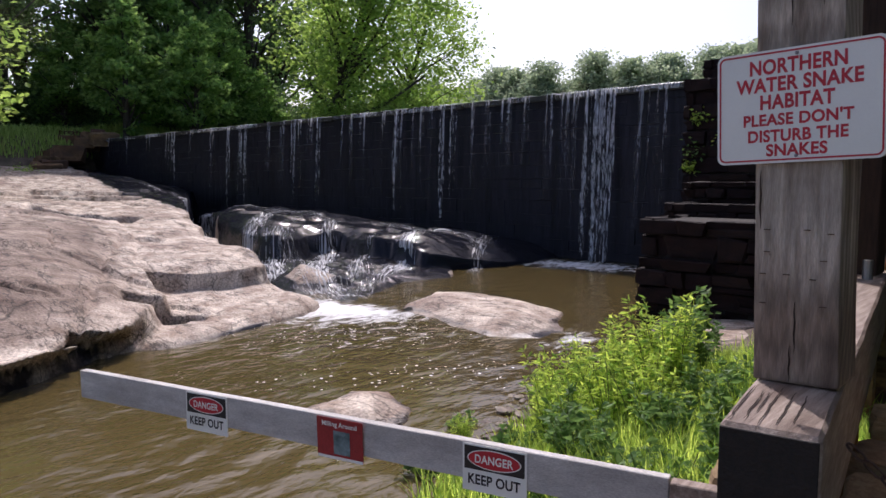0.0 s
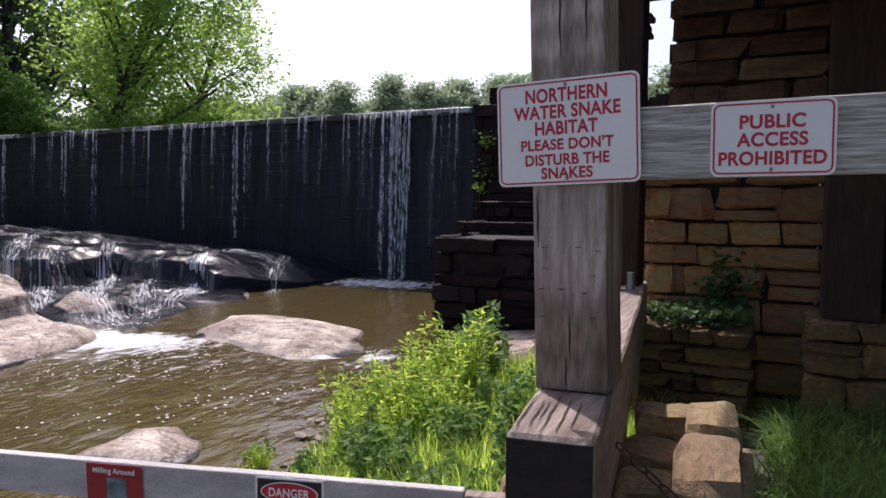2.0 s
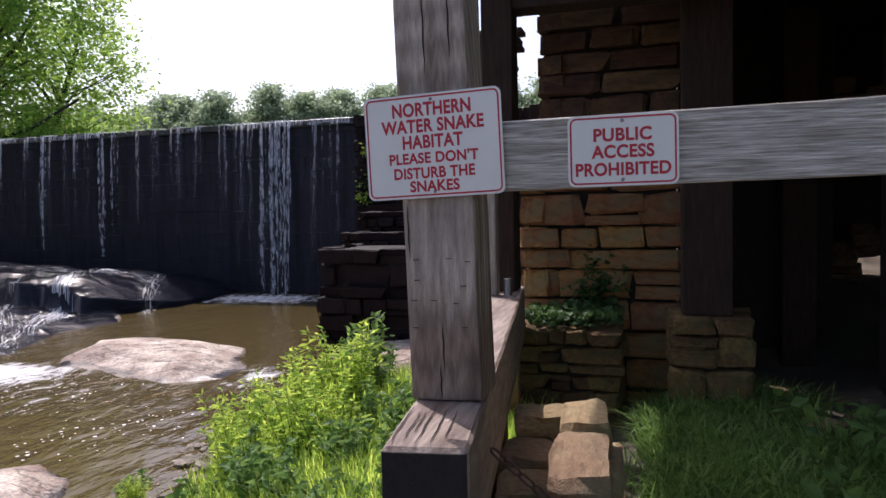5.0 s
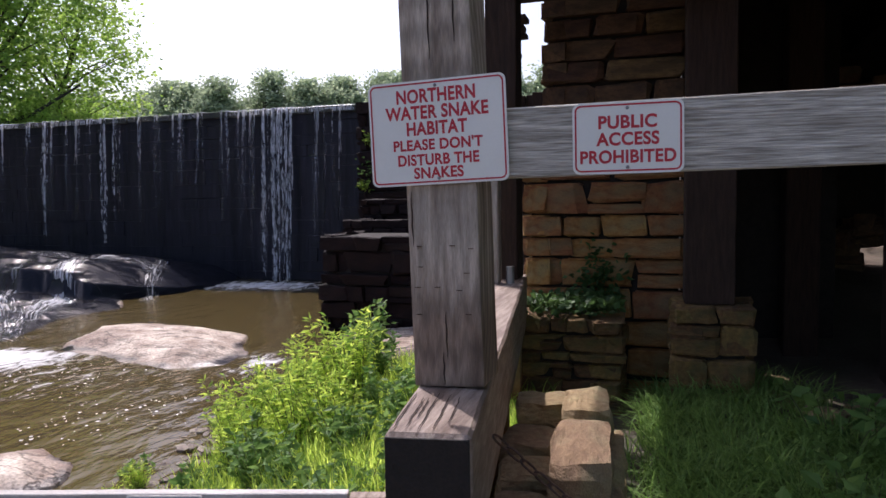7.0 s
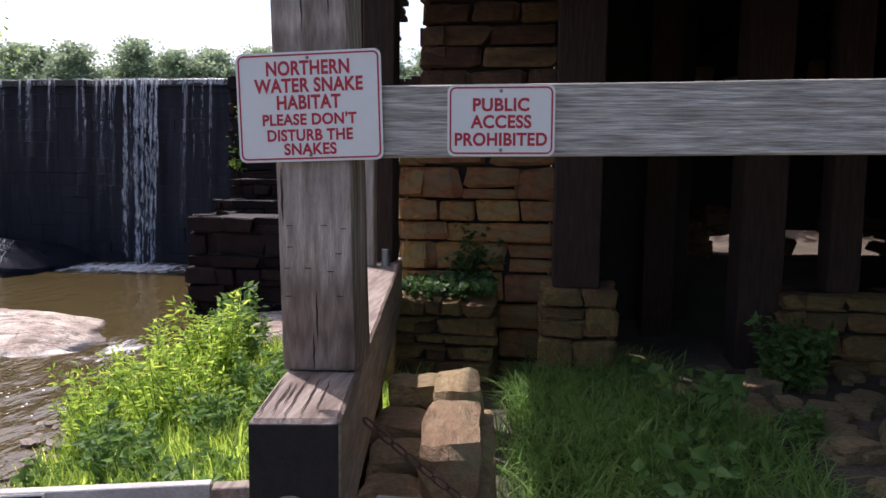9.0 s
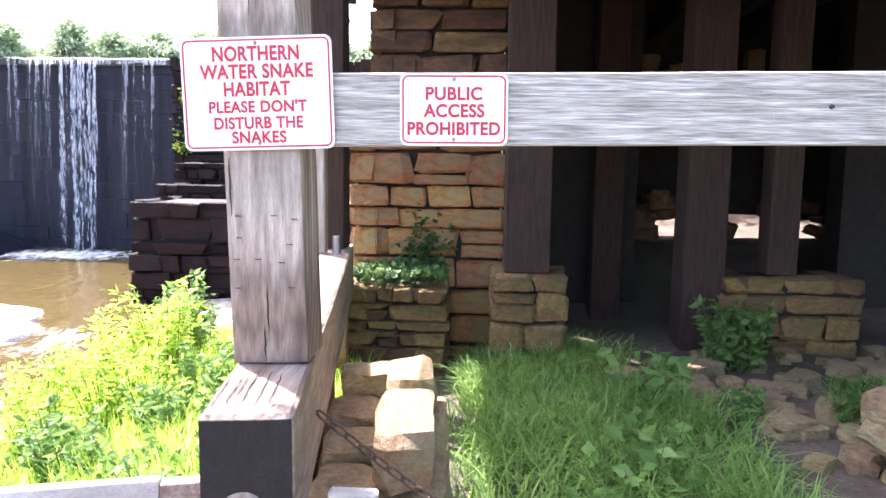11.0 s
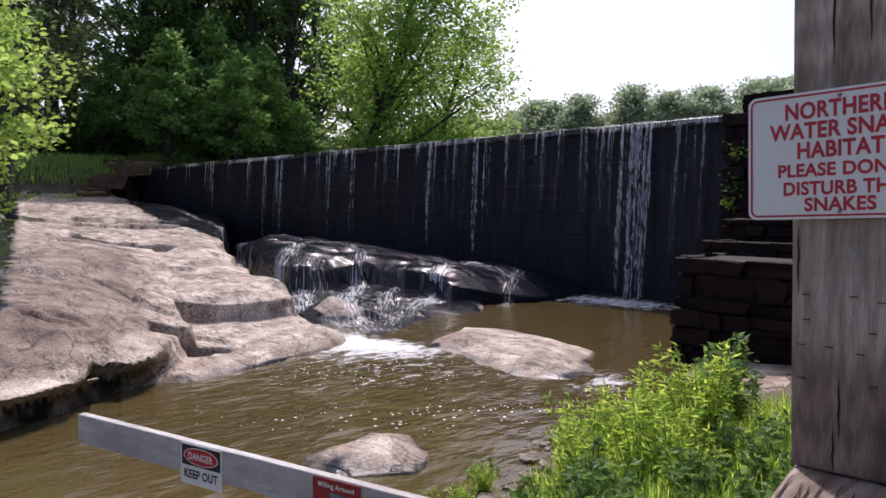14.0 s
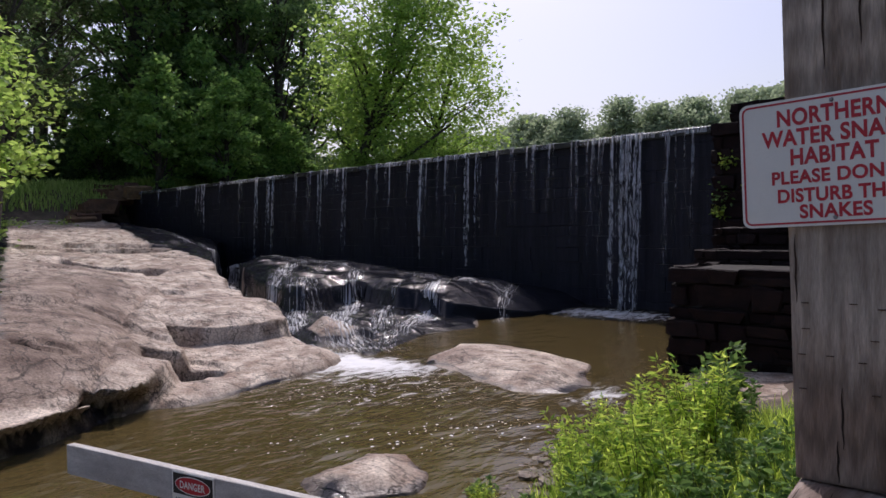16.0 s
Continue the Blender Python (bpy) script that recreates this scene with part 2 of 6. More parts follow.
def granite_material():
    """Pinkish tan granite: dark where wet, low or shade-painted, brown weathering film, fine cracks."""
    m = material("granite", (0.25, 0.18, 0.135), (0.70, 0.61, 0.51), 2.6, 0.75, 0.7, 34, (0.21, 0.145, 0.115), 0.75,
                 bumpdist=0.04, coords="World", grain=0.5)
    nt = m.node_tree
    L = nt.links.new
    b = nt.nodes["Principled BSDF"]
    at = nt.nodes.new("ShaderNodeAttribute")
    at.attribute_name = "wet"
    n = nt.nodes.new("ShaderNodeTexNoise")
    n.inputs["Scale"].default_value, n.inputs["Detail"].default_value = 2.2, 7
    geo = nt.nodes.new("ShaderNodeNewGeometry")
    L(geo.outputs["Position"], n.inputs["Vector"])
    ad = nt.nodes.new("ShaderNodeMath")
    ad.operation = "MULTIPLY_ADD"
    ad.inputs[1].default_value = 0.7
    L(n.outputs[0], ad.inputs[0])
    L(at.outputs["Fac"], ad.inputs[2])
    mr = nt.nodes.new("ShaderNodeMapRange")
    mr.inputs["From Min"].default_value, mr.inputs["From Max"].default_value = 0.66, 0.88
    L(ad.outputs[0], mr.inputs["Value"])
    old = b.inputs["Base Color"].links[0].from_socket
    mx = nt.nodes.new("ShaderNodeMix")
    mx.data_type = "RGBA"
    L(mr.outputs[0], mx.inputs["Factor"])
    # brown film on the near dome
    at2 = nt.nodes.new("ShaderNodeAttribute")
    at2.attribute_name = "film"
    mf = nt.nodes.new("ShaderNodeMix")
    mf.data_type = "RGBA"
    mf.blend_type = "MULTIPLY"
    L(at2.outputs["Fac"], mf.inputs["Factor"])
    L(old, mf.inputs["A"])
    mf.inputs["B"].default_value = (0.25, 0.18, 0.155, 1)
    # cracks
    v = nt.nodes.new("ShaderNodeTexVoronoi")
    v.feature = "DISTANCE_TO_EDGE"
    v.inputs["Scale"].default_value = 0.55
    w = nt.nodes.new("ShaderNodeMix")
    w.data_type = "VECTOR"
    w.inputs["Factor"].default_value = 0.35
    L(geo.outputs["Position"], w.inputs["A"])
    L(n.outputs["Color"], w.inputs["B"])
    L(w.outputs["Result"], v.inputs["Vector"])
    cr = nt.nodes.new("ShaderNodeMapRange")
    cr.inputs["From Min"].default_value, cr.inputs["From Max"].default_value = 0.0, 0.016
    cr.inputs["To Min"].default_value, cr.inputs["To Max"].default_value = 0.25, 1.0
    # joints open only here and there
    nm = nt.nodes.new("ShaderNodeTexNoise")
    nm.inputs["Scale"].default_value, nm.inputs["Detail"].default_value = 0.9, 3
    L(geo.outputs["Position"], nm.inputs["Vector"])
    om = nt.nodes.new("ShaderNodeMapRange")
    om.inputs["From Min"].default_value, om.inputs["From Max"].default_value = 0.46, 0.58
    om.inputs["To Min"].default_value, om.inputs["To Max"].default_value = 0.05, 0.0
    L(nm.outputs[0], om.inputs["Value"])
    oa = nt.nodes.new("ShaderNodeMath")
    L(v.outputs["Distance"], oa.inputs[0])
    L(om.outputs[0], oa.inputs[1])
    L(oa.outputs[0], cr.inputs["Value"])
    mc = nt.nodes.new("ShaderNodeMix")
    mc.data_type = "RGBA"
    mc.blend_type = "MULTIPLY"
    mc.inputs["Factor"].default_value = 0.9
    L(mf.outputs["Result"], mc.inputs["A"])
    L(cr.outputs[0], mc.inputs["B"])
    # fine hairline joints, drawn out along the sheets
    mp2 = nt.nodes.new("ShaderNodeMapping")
    mp2.inputs["Rotation"].default_value = (0, 0, radians(28))
    mp2.inputs["Scale"].default_value = (0.5, 1.6, 3.0)
    L(w.outputs["Result"], mp2.inputs[0])
    v2 = nt.nodes.new("ShaderNodeTexVoronoi")
    v2.feature = "DISTANCE_TO_EDGE"
    v2.inputs["Scale"].default_value = 1.1
    L(mp2.outputs[0], v2.inputs["Vector"])
    cr2 = nt.nodes.new("ShaderNodeMapRange")
    cr2.inputs["From Min"].default_value, cr2.inputs["From Max"].default_value = 0.0, 0.02
    cr2.inputs["To Min"].default_value, cr2.inputs["To Max"].default_value = 0.35, 1.0
    L(v2.outputs["Distance"], cr2.inputs["Value"])
    mc2 = nt.nodes.new("ShaderNodeMix")
    mc2.data_type = "RGBA"
    mc2.blend_type = "MULTIPLY"
    mc2.inputs["Factor"].default_value = 0.8
    L(mc.outputs["Result"], mc2.inputs["A"])
    L(cr2.outputs[0], mc2.inputs["B"])
    bp0 = b.inputs["Normal"].links[0].from_node
    sm = nt.nodes.new("ShaderNodeMapRange")
    sm.inputs["To Min"].default_value, sm.inputs["To Max"].default_value = 0.85, 0.4
    L(mr.outputs[0], sm.inputs["Value"])
    L(sm.outputs[0], bp0.inputs["Strength"])
    hm = nt.nodes.new("ShaderNodeMath")
    hm.operation = "MULTIPLY"
    L(cr.outputs[0], hm.inputs[0])
    L(cr2.outputs[0], hm.inputs[1])
    bp2 = nt.nodes.new("ShaderNodeBump")
    bp2.inputs["Strength"].default_value, bp2.inputs["Distance"].default_value = 0.5, 0.03
    L(hm.outputs[0], bp2.inputs["Height"])
    L(bp0.outputs[0], bp2.inputs["Normal"])
    L(bp2.outputs[0], b.inputs["Normal"])
    # dark seams that wander over the sheets
    mp3 = nt.nodes.new("ShaderNodeMapping")
    mp3.inputs["Rotation"].default_value = (0, 0, radians(32))
    mp3.inputs["Scale"].default_value = (0.45, 1.3, 1.0)
    L(geo.outputs["Position"], mp3.inputs[0])
    ns = nt.nodes.new("ShaderNodeTexNoise")
    ns.inputs["Scale"].default_value, ns.inputs["Detail"].default_value, ns.inputs["Roughness"].default_value = 1.1, 6, 0.6
    L(mp3.outputs[0], ns.inputs["Vector"])
    sd = nt.nodes.new("ShaderNodeMath")
    sd.operation = "SUBTRACT"
    sd.inputs[1].default_value = 0.5
    L(ns.outputs[0], sd.inputs[0])
    sa = nt.nodes.new("ShaderNodeMath")
    sa.operation = "ABSOLUTE"
    L(sd.outputs[0], sa.inputs[0])
    sr = nt.nodes.new("ShaderNodeMapRange")
    sr.inputs["From Min"].default_value, sr.inputs["From Max"].default_value = 0.002, 0.012
    sr.inputs["To Min"].default_value, sr.inputs["To Max"].default_value = 0.28, 1.0
    L(sa.outputs[0], sr.inputs["Value"])
    # blotches of black lichen
    nl = nt.nodes.new("ShaderNodeTexNoise")
    nl.inputs["Scale"].default_value, nl.inputs["Detail"].default_value, nl.inputs["Roughness"].default_value = 3.2, 9, 0.75
    L(mp3.outputs[0], nl.inputs["Vector"])
    lr = nt.nodes.new("ShaderNodeMapRange")
    lr.inputs["From Min"].default_value, lr.inputs["From Max"].default_value = 0.37, 0.45
    lr.inputs["To Min"].default_value, lr.inputs["To Max"].default_value = 0.35, 1.0
    L(nl.outputs[0], lr.inputs["Value"])
    sm2 = nt.nodes.new("ShaderNodeMath")
    sm2.operation = "MULTIPLY"
    L(sr.outputs[0], sm2.inputs[0])
    L(lr.outputs[0], sm2.inputs[1])
    mc3 = nt.nodes.new("ShaderNodeMix")
    mc3.data_type = "RGBA"
    mc3.blend_type = "MULTIPLY"
    mc3.inputs["Factor"].default_value = 0.9
    L(mc2.outputs["Result"], mc3.inputs["A"])
    L(sm2.outputs[0], mc3.inputs["B"])
    L(mc3.outputs["Result"], mx.inputs["A"])
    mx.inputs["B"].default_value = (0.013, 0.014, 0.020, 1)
    L(mx.outputs["Result"], b.inputs["Base Color"])
    rr = nt.nodes.new("ShaderNodeMapRange")
    rr.inputs["To Min"].default_value, rr.inputs["To Max"].default_value = 0.8, 0.09
    L(mr.outputs[0], rr.inputs["Value"])
    L(rr.outputs[0], b.inputs["Roughness"])
    sp = nt.nodes.new("ShaderNodeMapRange")
    sp.inputs["To Min"].default_value, sp.inputs["To Max"].default_value = 0.4, 0.16
    L(mr.outputs[0], sp.inputs["Value"])
    L(sp.outputs[0], b.inputs["Specular IOR Level"])
    return m


M_GRANITE = granite_material()


def water_material(name, deep, foam_amount, scale):
    """Murky brown water with ripples and drifting foam flecks, where 'foam' says so."""
    m = bpy.data.materials.new(name)
    m.use_nodes = True
    nt = m.node_tree
    L = nt.links.new
    b = nt.nodes["Principled BSDF"]
    geo = nt.nodes.new("ShaderNodeNewGeometry")
    at = nt.nodes.new("ShaderNodeAttribute")
    at.attribute_name = "foam"
    mp = nt.nodes.new("ShaderNodeMapping")
    mp.inputs["Rotation"].default_value = (0, 0, radians(25))
    mp.inputs["Scale"].default_value = (1.0, 0.45, 1.0)
    L(geo.outputs["Position"], mp.inputs[0])
    n1 = nt.nodes.new("ShaderNodeTexNoise")
    n1.inputs["Scale"].default_value, n1.inputs["Detail"].default_value, n1.inputs["Roughness"].default_value = scale, 9, 0.68
    n1.inputs["Distortion"].default_value = 0.9
    L(mp.outputs[0], n1.inputs["Vector"])
    th = nt.nodes.new("ShaderNodeMath")
    th.operation = "MULTIPLY_ADD"
    th.inputs[1].default_value = 1.0
    L(n1.outputs[0], th.inputs[0])
    L(at.outputs["Fac"], th.inputs[2])
    mr = nt.nodes.new("ShaderNodeMapRange")
    mr.inputs["From Min"].default_value, mr.inputs["From Max"].default_value = foam_amount, foam_amount + 0.22
    L(th.outputs[0], mr.inputs["Value"])
    # small white flecks, sparse: the water's sparkle painted into its colour
    at3 = nt.nodes.new("ShaderNodeAttribute")
    at3.attribute_name = "fleck"
    vf = nt.nodes.new("ShaderNodeTexVoronoi")
    vf.inputs["Scale"].default_value = 15.0
    L(geo.outputs["Position"], vf.inputs["Vector"])
    sc = nt.nodes.new("ShaderNodeSeparateColor")
    L(vf.outputs["Color"], sc.inputs[0])
    fr = nt.nodes.new("ShaderNodeMath")
    fr.operation = "SUBTRACT"
    L(at3.outputs["Fac"], fr.inputs[0])
    L(sc.outputs[0], fr.inputs[1])
    fs = nt.nodes.new("ShaderNodeMath")
    fs.operation = "MULTIPLY_ADD"
    fs.inputs[1].default_value = 0.45
    fs.use_clamp = True
    L(fr.outputs[0], fs.inputs[0])
    fs.inputs[2].default_value = 0.0
    fl = nt.nodes.new("ShaderNodeMath")
    fl.operation = "LESS_THAN"
    L(vf.outputs["Distance"], fl.inputs[0])
    L(fs.outputs[0], fl.inputs[1])
    fm = nt.nodes.new("ShaderNodeMath")
    fm.operation = "MAXIMUM"
    L(mr.outputs[0], fm.inputs[0])
    L(fl.outputs[0], fm.inputs[1])
    n2 = nt.nodes.new("ShaderNodeTexNoise")
    n2.inputs["Scale"].default_value, n2.inputs["Detail"].default_value = 0.5, 3
    L(geo.outputs["Position"], n2.inputs["Vector"])
    ramp = nt.nodes.new("ShaderNodeValToRGB")
    ramp.color_ramp.elements[0].color = (*[c * 0.75 for c in deep], 1)
    ramp.color_ramp.elements[1].color = (*[c * 1.3 for c in deep], 1)
    L(n2.outputs[0], ramp.inputs[0])
    mx = nt.nodes.new("ShaderNodeMix")
    mx.data_type = "RGBA"
    L(fm.outputs[0], mx.inputs["Factor"])
    L(ramp.outputs[0], mx.inputs["A"])
    mx.inputs["B"].default_value = (0.80, 0.81, 0.82, 1)
    L(mx.outputs["Result"], b.inputs["Base Color"])
    ro = nt.nodes.new("ShaderNodeMapRange")
    ro.inputs["To Min"].default_value, ro.inputs["To Max"].default_value = 0.07, 0.6
    L(mr.outputs[0], ro.inputs["Value"])
    L(ro.outputs[0], b.inputs["Roughness"])
    b.inputs["IOR"].default_value = 1.33
    n3 = nt.nodes.new("ShaderNodeTexNoise")
    n3.inputs["Scale"].default_value, n3.inputs["Detail"].default_value = 4.5, 4
    L(mp.outputs[0], n3.inputs["Vector"])
    ad = nt.nodes.new("ShaderNodeMath")
    ad.operation = "MULTIPLY_ADD"
    ad.inputs[1].default_value = 0.5
    L(mr.outputs[0], ad.inputs[0])
    L(n3.outputs[0], ad.inputs[2])
    bp = nt.nodes.new("ShaderNodeBump")
    bp.inputs["Strength"].default_value, bp.inputs["Distance"].default_value = 0.6, 0.06
    L(ad.outputs[0], bp.inputs["Height"])
    L(bp.outputs[0], b.inputs["Normal"])
    return m


M_WATER = water_material("creek_water", (0.080, 0.060, 0.023), 0.70, 5.0)
M_LAKE = water_material("lake_water", (0.03, 0.04, 0.03), 2.0, 1.0)


def fall_material(name, low, high, gain, scale=(26, 3, 1.6)):
    """Falling water: white threads that thin out where 'body' is small."""
    m = bpy.data.materials.new(name)
    m.use_nodes = True
    nt = m.node_tree
    L = nt.links.new
    b = nt.nodes["Principled BSDF"]
    b.inputs["Base Color"].default_value = (0.82, 0.84, 0.88, 1)
    b.inputs["Roughness"].default_value = 0.4
    tl = nt.nodes.new("ShaderNodeBsdfTranslucent")
    tl.inputs[0].default_value = (0.9, 0.92, 0.95, 1)
    mt = nt.nodes.new("ShaderNodeMixShader")
    mt.inputs[0].default_value = 0.45
    L(b.outputs[0], mt.inputs[1])
    L(tl.outputs[0], mt.inputs[2])
    geo = nt.nodes.new("ShaderNodeNewGeometry")
    mp = nt.nodes.new("ShaderNodeMapping")
    mp.inputs["Scale"].default_value = scale
    L(geo.outputs["Position"], mp.inputs[0])
    n = nt.nodes.new("ShaderNodeTexNoise")
    n.inputs["Scale"].default_value, n.inputs["Detail"].default_value, n.inputs["Roughness"].default_value = 1.2, 8, 0.68
    n.inputs["Distortion"].default_value = 0.7
    L(mp.outputs[0], n.inputs["Vector"])
    at = nt.nodes.new("ShaderNodeAttribute")
    at.attribute_name = "body"
    # a fuller body lowers the level above which the water shows
    sb = nt.nodes.new("ShaderNodeMath")
    sb.operation = "MULTIPLY_ADD"
    sb.inputs[1].default_value = 0.22
    L(at.outputs["Fac"], sb.inputs[0])
    L(n.outputs[0], sb.inputs[2])
    mr = nt.nodes.new("ShaderNodeMapRange")
    mr.interpolation_type = "SMOOTHSTEP"
    mr.inputs["From Min"].default_value, mr.inputs["From Max"].default_value = low, high
    L(sb.outputs[0], mr.inputs["Value"])
    mu = nt.nodes.new("ShaderNodeMath")
    mu.operation = "MULTIPLY"
    mu.use_clamp = True
    L(mr.outputs[0], mu.inputs[0])
    gn = nt.nodes.new("ShaderNodeMapRange")
    gn.inputs["From Max"].default_value = 0.6
    gn.inputs["To Max"].default_value = gain
    L(at.outputs["Fac"], gn.inputs["Value"])
    L(gn.outputs[0], mu.inputs[1])
    tp = nt.nodes.new("ShaderNodeBsdfTransparent")
    ms = nt.nodes.new("ShaderNodeMixShader")
    L(mu.outputs[0], ms.inputs[0])
    L(tp.outputs[0], ms.inputs[1])
    L(mt.outputs[0], ms.inputs[2])
    L(ms.outputs[0], nt.nodes["Material Output"].inputs[0])
    return m


M_FALL = fall_material("falling_water", 0.53, 0.78, 0.95, (22, 3, 3.0))
M_TRICKLE = fall_material("thin_falling_water", 0.48, 0.76, 0.60, (24, 3, 1.0))


# ---- building helpers ----
def thing(name, at, label, category, group="", kind=""):
    ob = new(name)
    ob.location = at
    ob.empty_display_size = 0.1
    return tagged(ob, label, category, group, kind)


def finish(ob, mat, parent=None, label="", smooth=False):
    if mat:
        ob.data.materials.append(mat)
    if parent is not None:
        ob.parent = parent
        ob.matrix_parent_inverse = Matrix.Translation(-parent.location) if parent.parent is None else Matrix.Identity(4)
    if label:
        ob["label"] = label
    ob.data.polygons.foreach_set("use_smooth", [smooth] * len(ob.data.polygons))
    return ob


def part(name, bm, mat, parent=None, label="", smooth=False):
    """Links a bmesh, in world coordinates, as one mesh object."""
    me = bpy.data.meshes.new(name)
    bm.to_mesh(me)
    bm.free()
    return finish(new(name, me), mat, parent, label, smooth)


def mesh_part(name, verts, faces, mat, parent=None, label="", smooth=False):
    """Links a mesh from arrays of points and quads (or triangles)."""
    verts, faces = np.asarray(verts, np.float32), np.asarray(faces, np.int32)
    me = bpy.data.meshes.new(name)
    k = faces.shape[1]
    me.vertices.add(len(verts))
    me.vertices.foreach_set("co", verts.ravel())
    me.loops.add(faces.size)
    me.loops.foreach_set("vertex_index", faces.ravel())
    me.polygons.add(len(faces))
    me.polygons.foreach_set("loop_start", np.arange(0, faces.size, k, dtype=np.int32))
    me.update(calc_edges=True)
    return finish(new(name, me), mat, parent, label, smooth)


def box(bm, a, b, bevel=0.0, m=None, segments=2):
    """A box between two corners, its edges rounded."""
    v = bmesh.ops.create_cube(bm, size=1)["verts"]
    c = [(a[i] + b[i]) / 2 for i in range(3)]
    s = [abs(b[i] - a[i]) for i in range(3)]
    for q in v:
        q.co = Vector((q.co.x * s[0] + c[0], q.co.y * s[1] + c[1], q.co.z * s[2] + c[2]))
        if m:
            q.co = m @ q.co
    if bevel:
        es = list({e for q in v for e in q.link_edges})
        bmesh.ops.bevel(bm, geom=es, offset=bevel, segments=segments, affect="EDGES", profile=0.6)
    return bm


def timber(name, a, b, mat, parent=None, label="", bevel=0.008, m=None, warp=0.002, cuts=6):
    """A sawn timber: bevelled, a little uneven along its length."""
    bm = bmesh.new()
    box(bm, a, b, bevel, None, 1)
    d = [abs(b[i] - a[i]) for i in range(3)]
    ax = d.index(max(d))
    es = [e for e in bm.edges if abs((e.verts[0].co - e.verts[1].co)[ax]) > d[ax] * 0.8]
    bmesh.ops.subdivide_edges(bm, edges=es, cuts=cuts)
    for v in bm.verts:
        n = noise.noise_vector(v.co * 3.1 + Vector((a[0] * 7, 0, 0))) * warp
        v.co += n
        if m:
            v.co = m @ v.co
    return part(name, bm, mat, parent, label)


def grid(nx, ny):
    i = np.arange(nx * ny).reshape(ny, nx)
    return np.stack([i[:-1, :-1], i[:-1, 1:], i[1:, 1:], i[1:, :-1]], -1).reshape(-1, 4)


def fbm(x, y, seed=0, octaves=5, scale=1.0, gain=0.5):
    """Smooth value noise on arrays."""
    rng = np.random.RandomState(seed + 11)
    t = rng.rand(256, 256)
    out, amp, tot = np.zeros(np.shape(x)), 1.0, 0.0
    for o in range(octaves):
        fx, fy = np.asarray(x) * scale * 2 ** o + 17.3 * o, np.asarray(y) * scale * 2 ** o + 9.1 * o
        ix, iy = np.floor(fx).astype(int), np.floor(fy).astype(int)
        u, v = fx - ix, fy - iy
        u, v = u * u * (3 - 2 * u), v * v * (3 - 2 * v)
        g = lambda a, b: t[(ix + a) % 256, (iy + b) % 256]
        out = out + amp * ((g(0, 0) * (1 - u) + g(1, 0) * u) * (1 - v) + (g(0, 1) * (1 - u) + g(1, 1) * u) * v)
        tot += amp
        amp *= gain
    return out / tot * 2 - 1


def sstep(a, b, x):
    t = np.clip((np.asarray(x) - a) / (b - a), 0, 1)
    return t * t * (3 - 2 * t)


def inside(px, py, poly):
    """Signed distance to a polygon's outline, positive within."""
    px, py = np.asarray(px, float), np.asarray(py, float)
    d = np.full(px.shape, 1e9)
    ins = np.zeros(px.shape, bool)
    n = len(poly)
    for i in range(n):
        (ax, ay), (bx, by) = poly[i], poly[(i + 1) % n]
        ex, ey = bx - ax, by - ay
        t = np.clip(((px - ax) * ex + (py - ay) * ey) / (ex * ex + ey * ey), 0, 1)
        d = np.minimum(d, np.hypot(px - ax - t * ex, py - ay - t * ey))
        if ay != by:
            ins ^= ((ay > py) != (by > py)) & (px < (bx - ax) * (py - ay) / (by - ay) + ax)
    return np.where(ins, d, -d)


def attribute(ob, name, values):
    a = ob.data.attributes.new(name, "FLOAT", "POINT")
    a.data.foreach_set("value", np.asarray(values, np.float32).ravel())


# ---- ground, creek, lake ----
def bank_edge(y):
    """x of the water's edge along the near bank."""
    return -2.45 - 0.16 * np.clip(y, 0, 5) + 0.25 * fbm(y, y * 0 + 3.0, 5, 3, 0.9)


def ground_height(x, y):
    """Creek bed, near bank, mill yard, hillsides and lake bed."""
    d = x - bank_edge(y)
    z = -0.5 + 0.62 * sstep(-1.4, 0.05, d) + 0.62 * sstep(0.0, 2.6, d)
    z = z + 0.12 * sstep(0.5, 2.0, y) * sstep(0.3, 1.5, x)
    z = z + 0.55 * sstep(4.2, 7.0, y) * sstep(-0.5, 1.5, x)
    z = z - 0.08 * sstep(0.5, -1.5, y) * sstep(-0.6, 0.4, x)
    z = z + 4.3 * sstep(9.5, 16.0, y + 0.35 * (x - 1)) * sstep(-3.0, 0.5, x)
    far_left = sstep(-36.0, -46.0, x + 0.15 * (y - 15))
    z = z + far_left * (5.2 - z) * sstep(-6.0, 13.0, y + 0.25 * (-45 - x))
    lake = sstep(15.4, 17.0, y) * sstep(-44.0, -40.0, x)
    z = z * (1 - lake) + lake * 3.4
    shore = sstep(95.0, 118.0, y) + sstep(25, 45, x) * sstep(15, 25, y)
    z = z + np.clip(shore, 0, 1) * (7.0 - z)
    leftshore = sstep(-38.0, -46.0, x + 0.10 * (y - 15)) * sstep(15, 18, y)
    z = z + leftshore * (5.6 - z)
    z = z + sstep(150, 500, np.hypot(x, y)) * 10
    z = z + 0.05 * fbm(x, y, 3, 4, 1.2)
    return z


def axis(spans):
    return np.unique(np.concatenate([np.arange(a, b, s) for a, b, s in spans]))


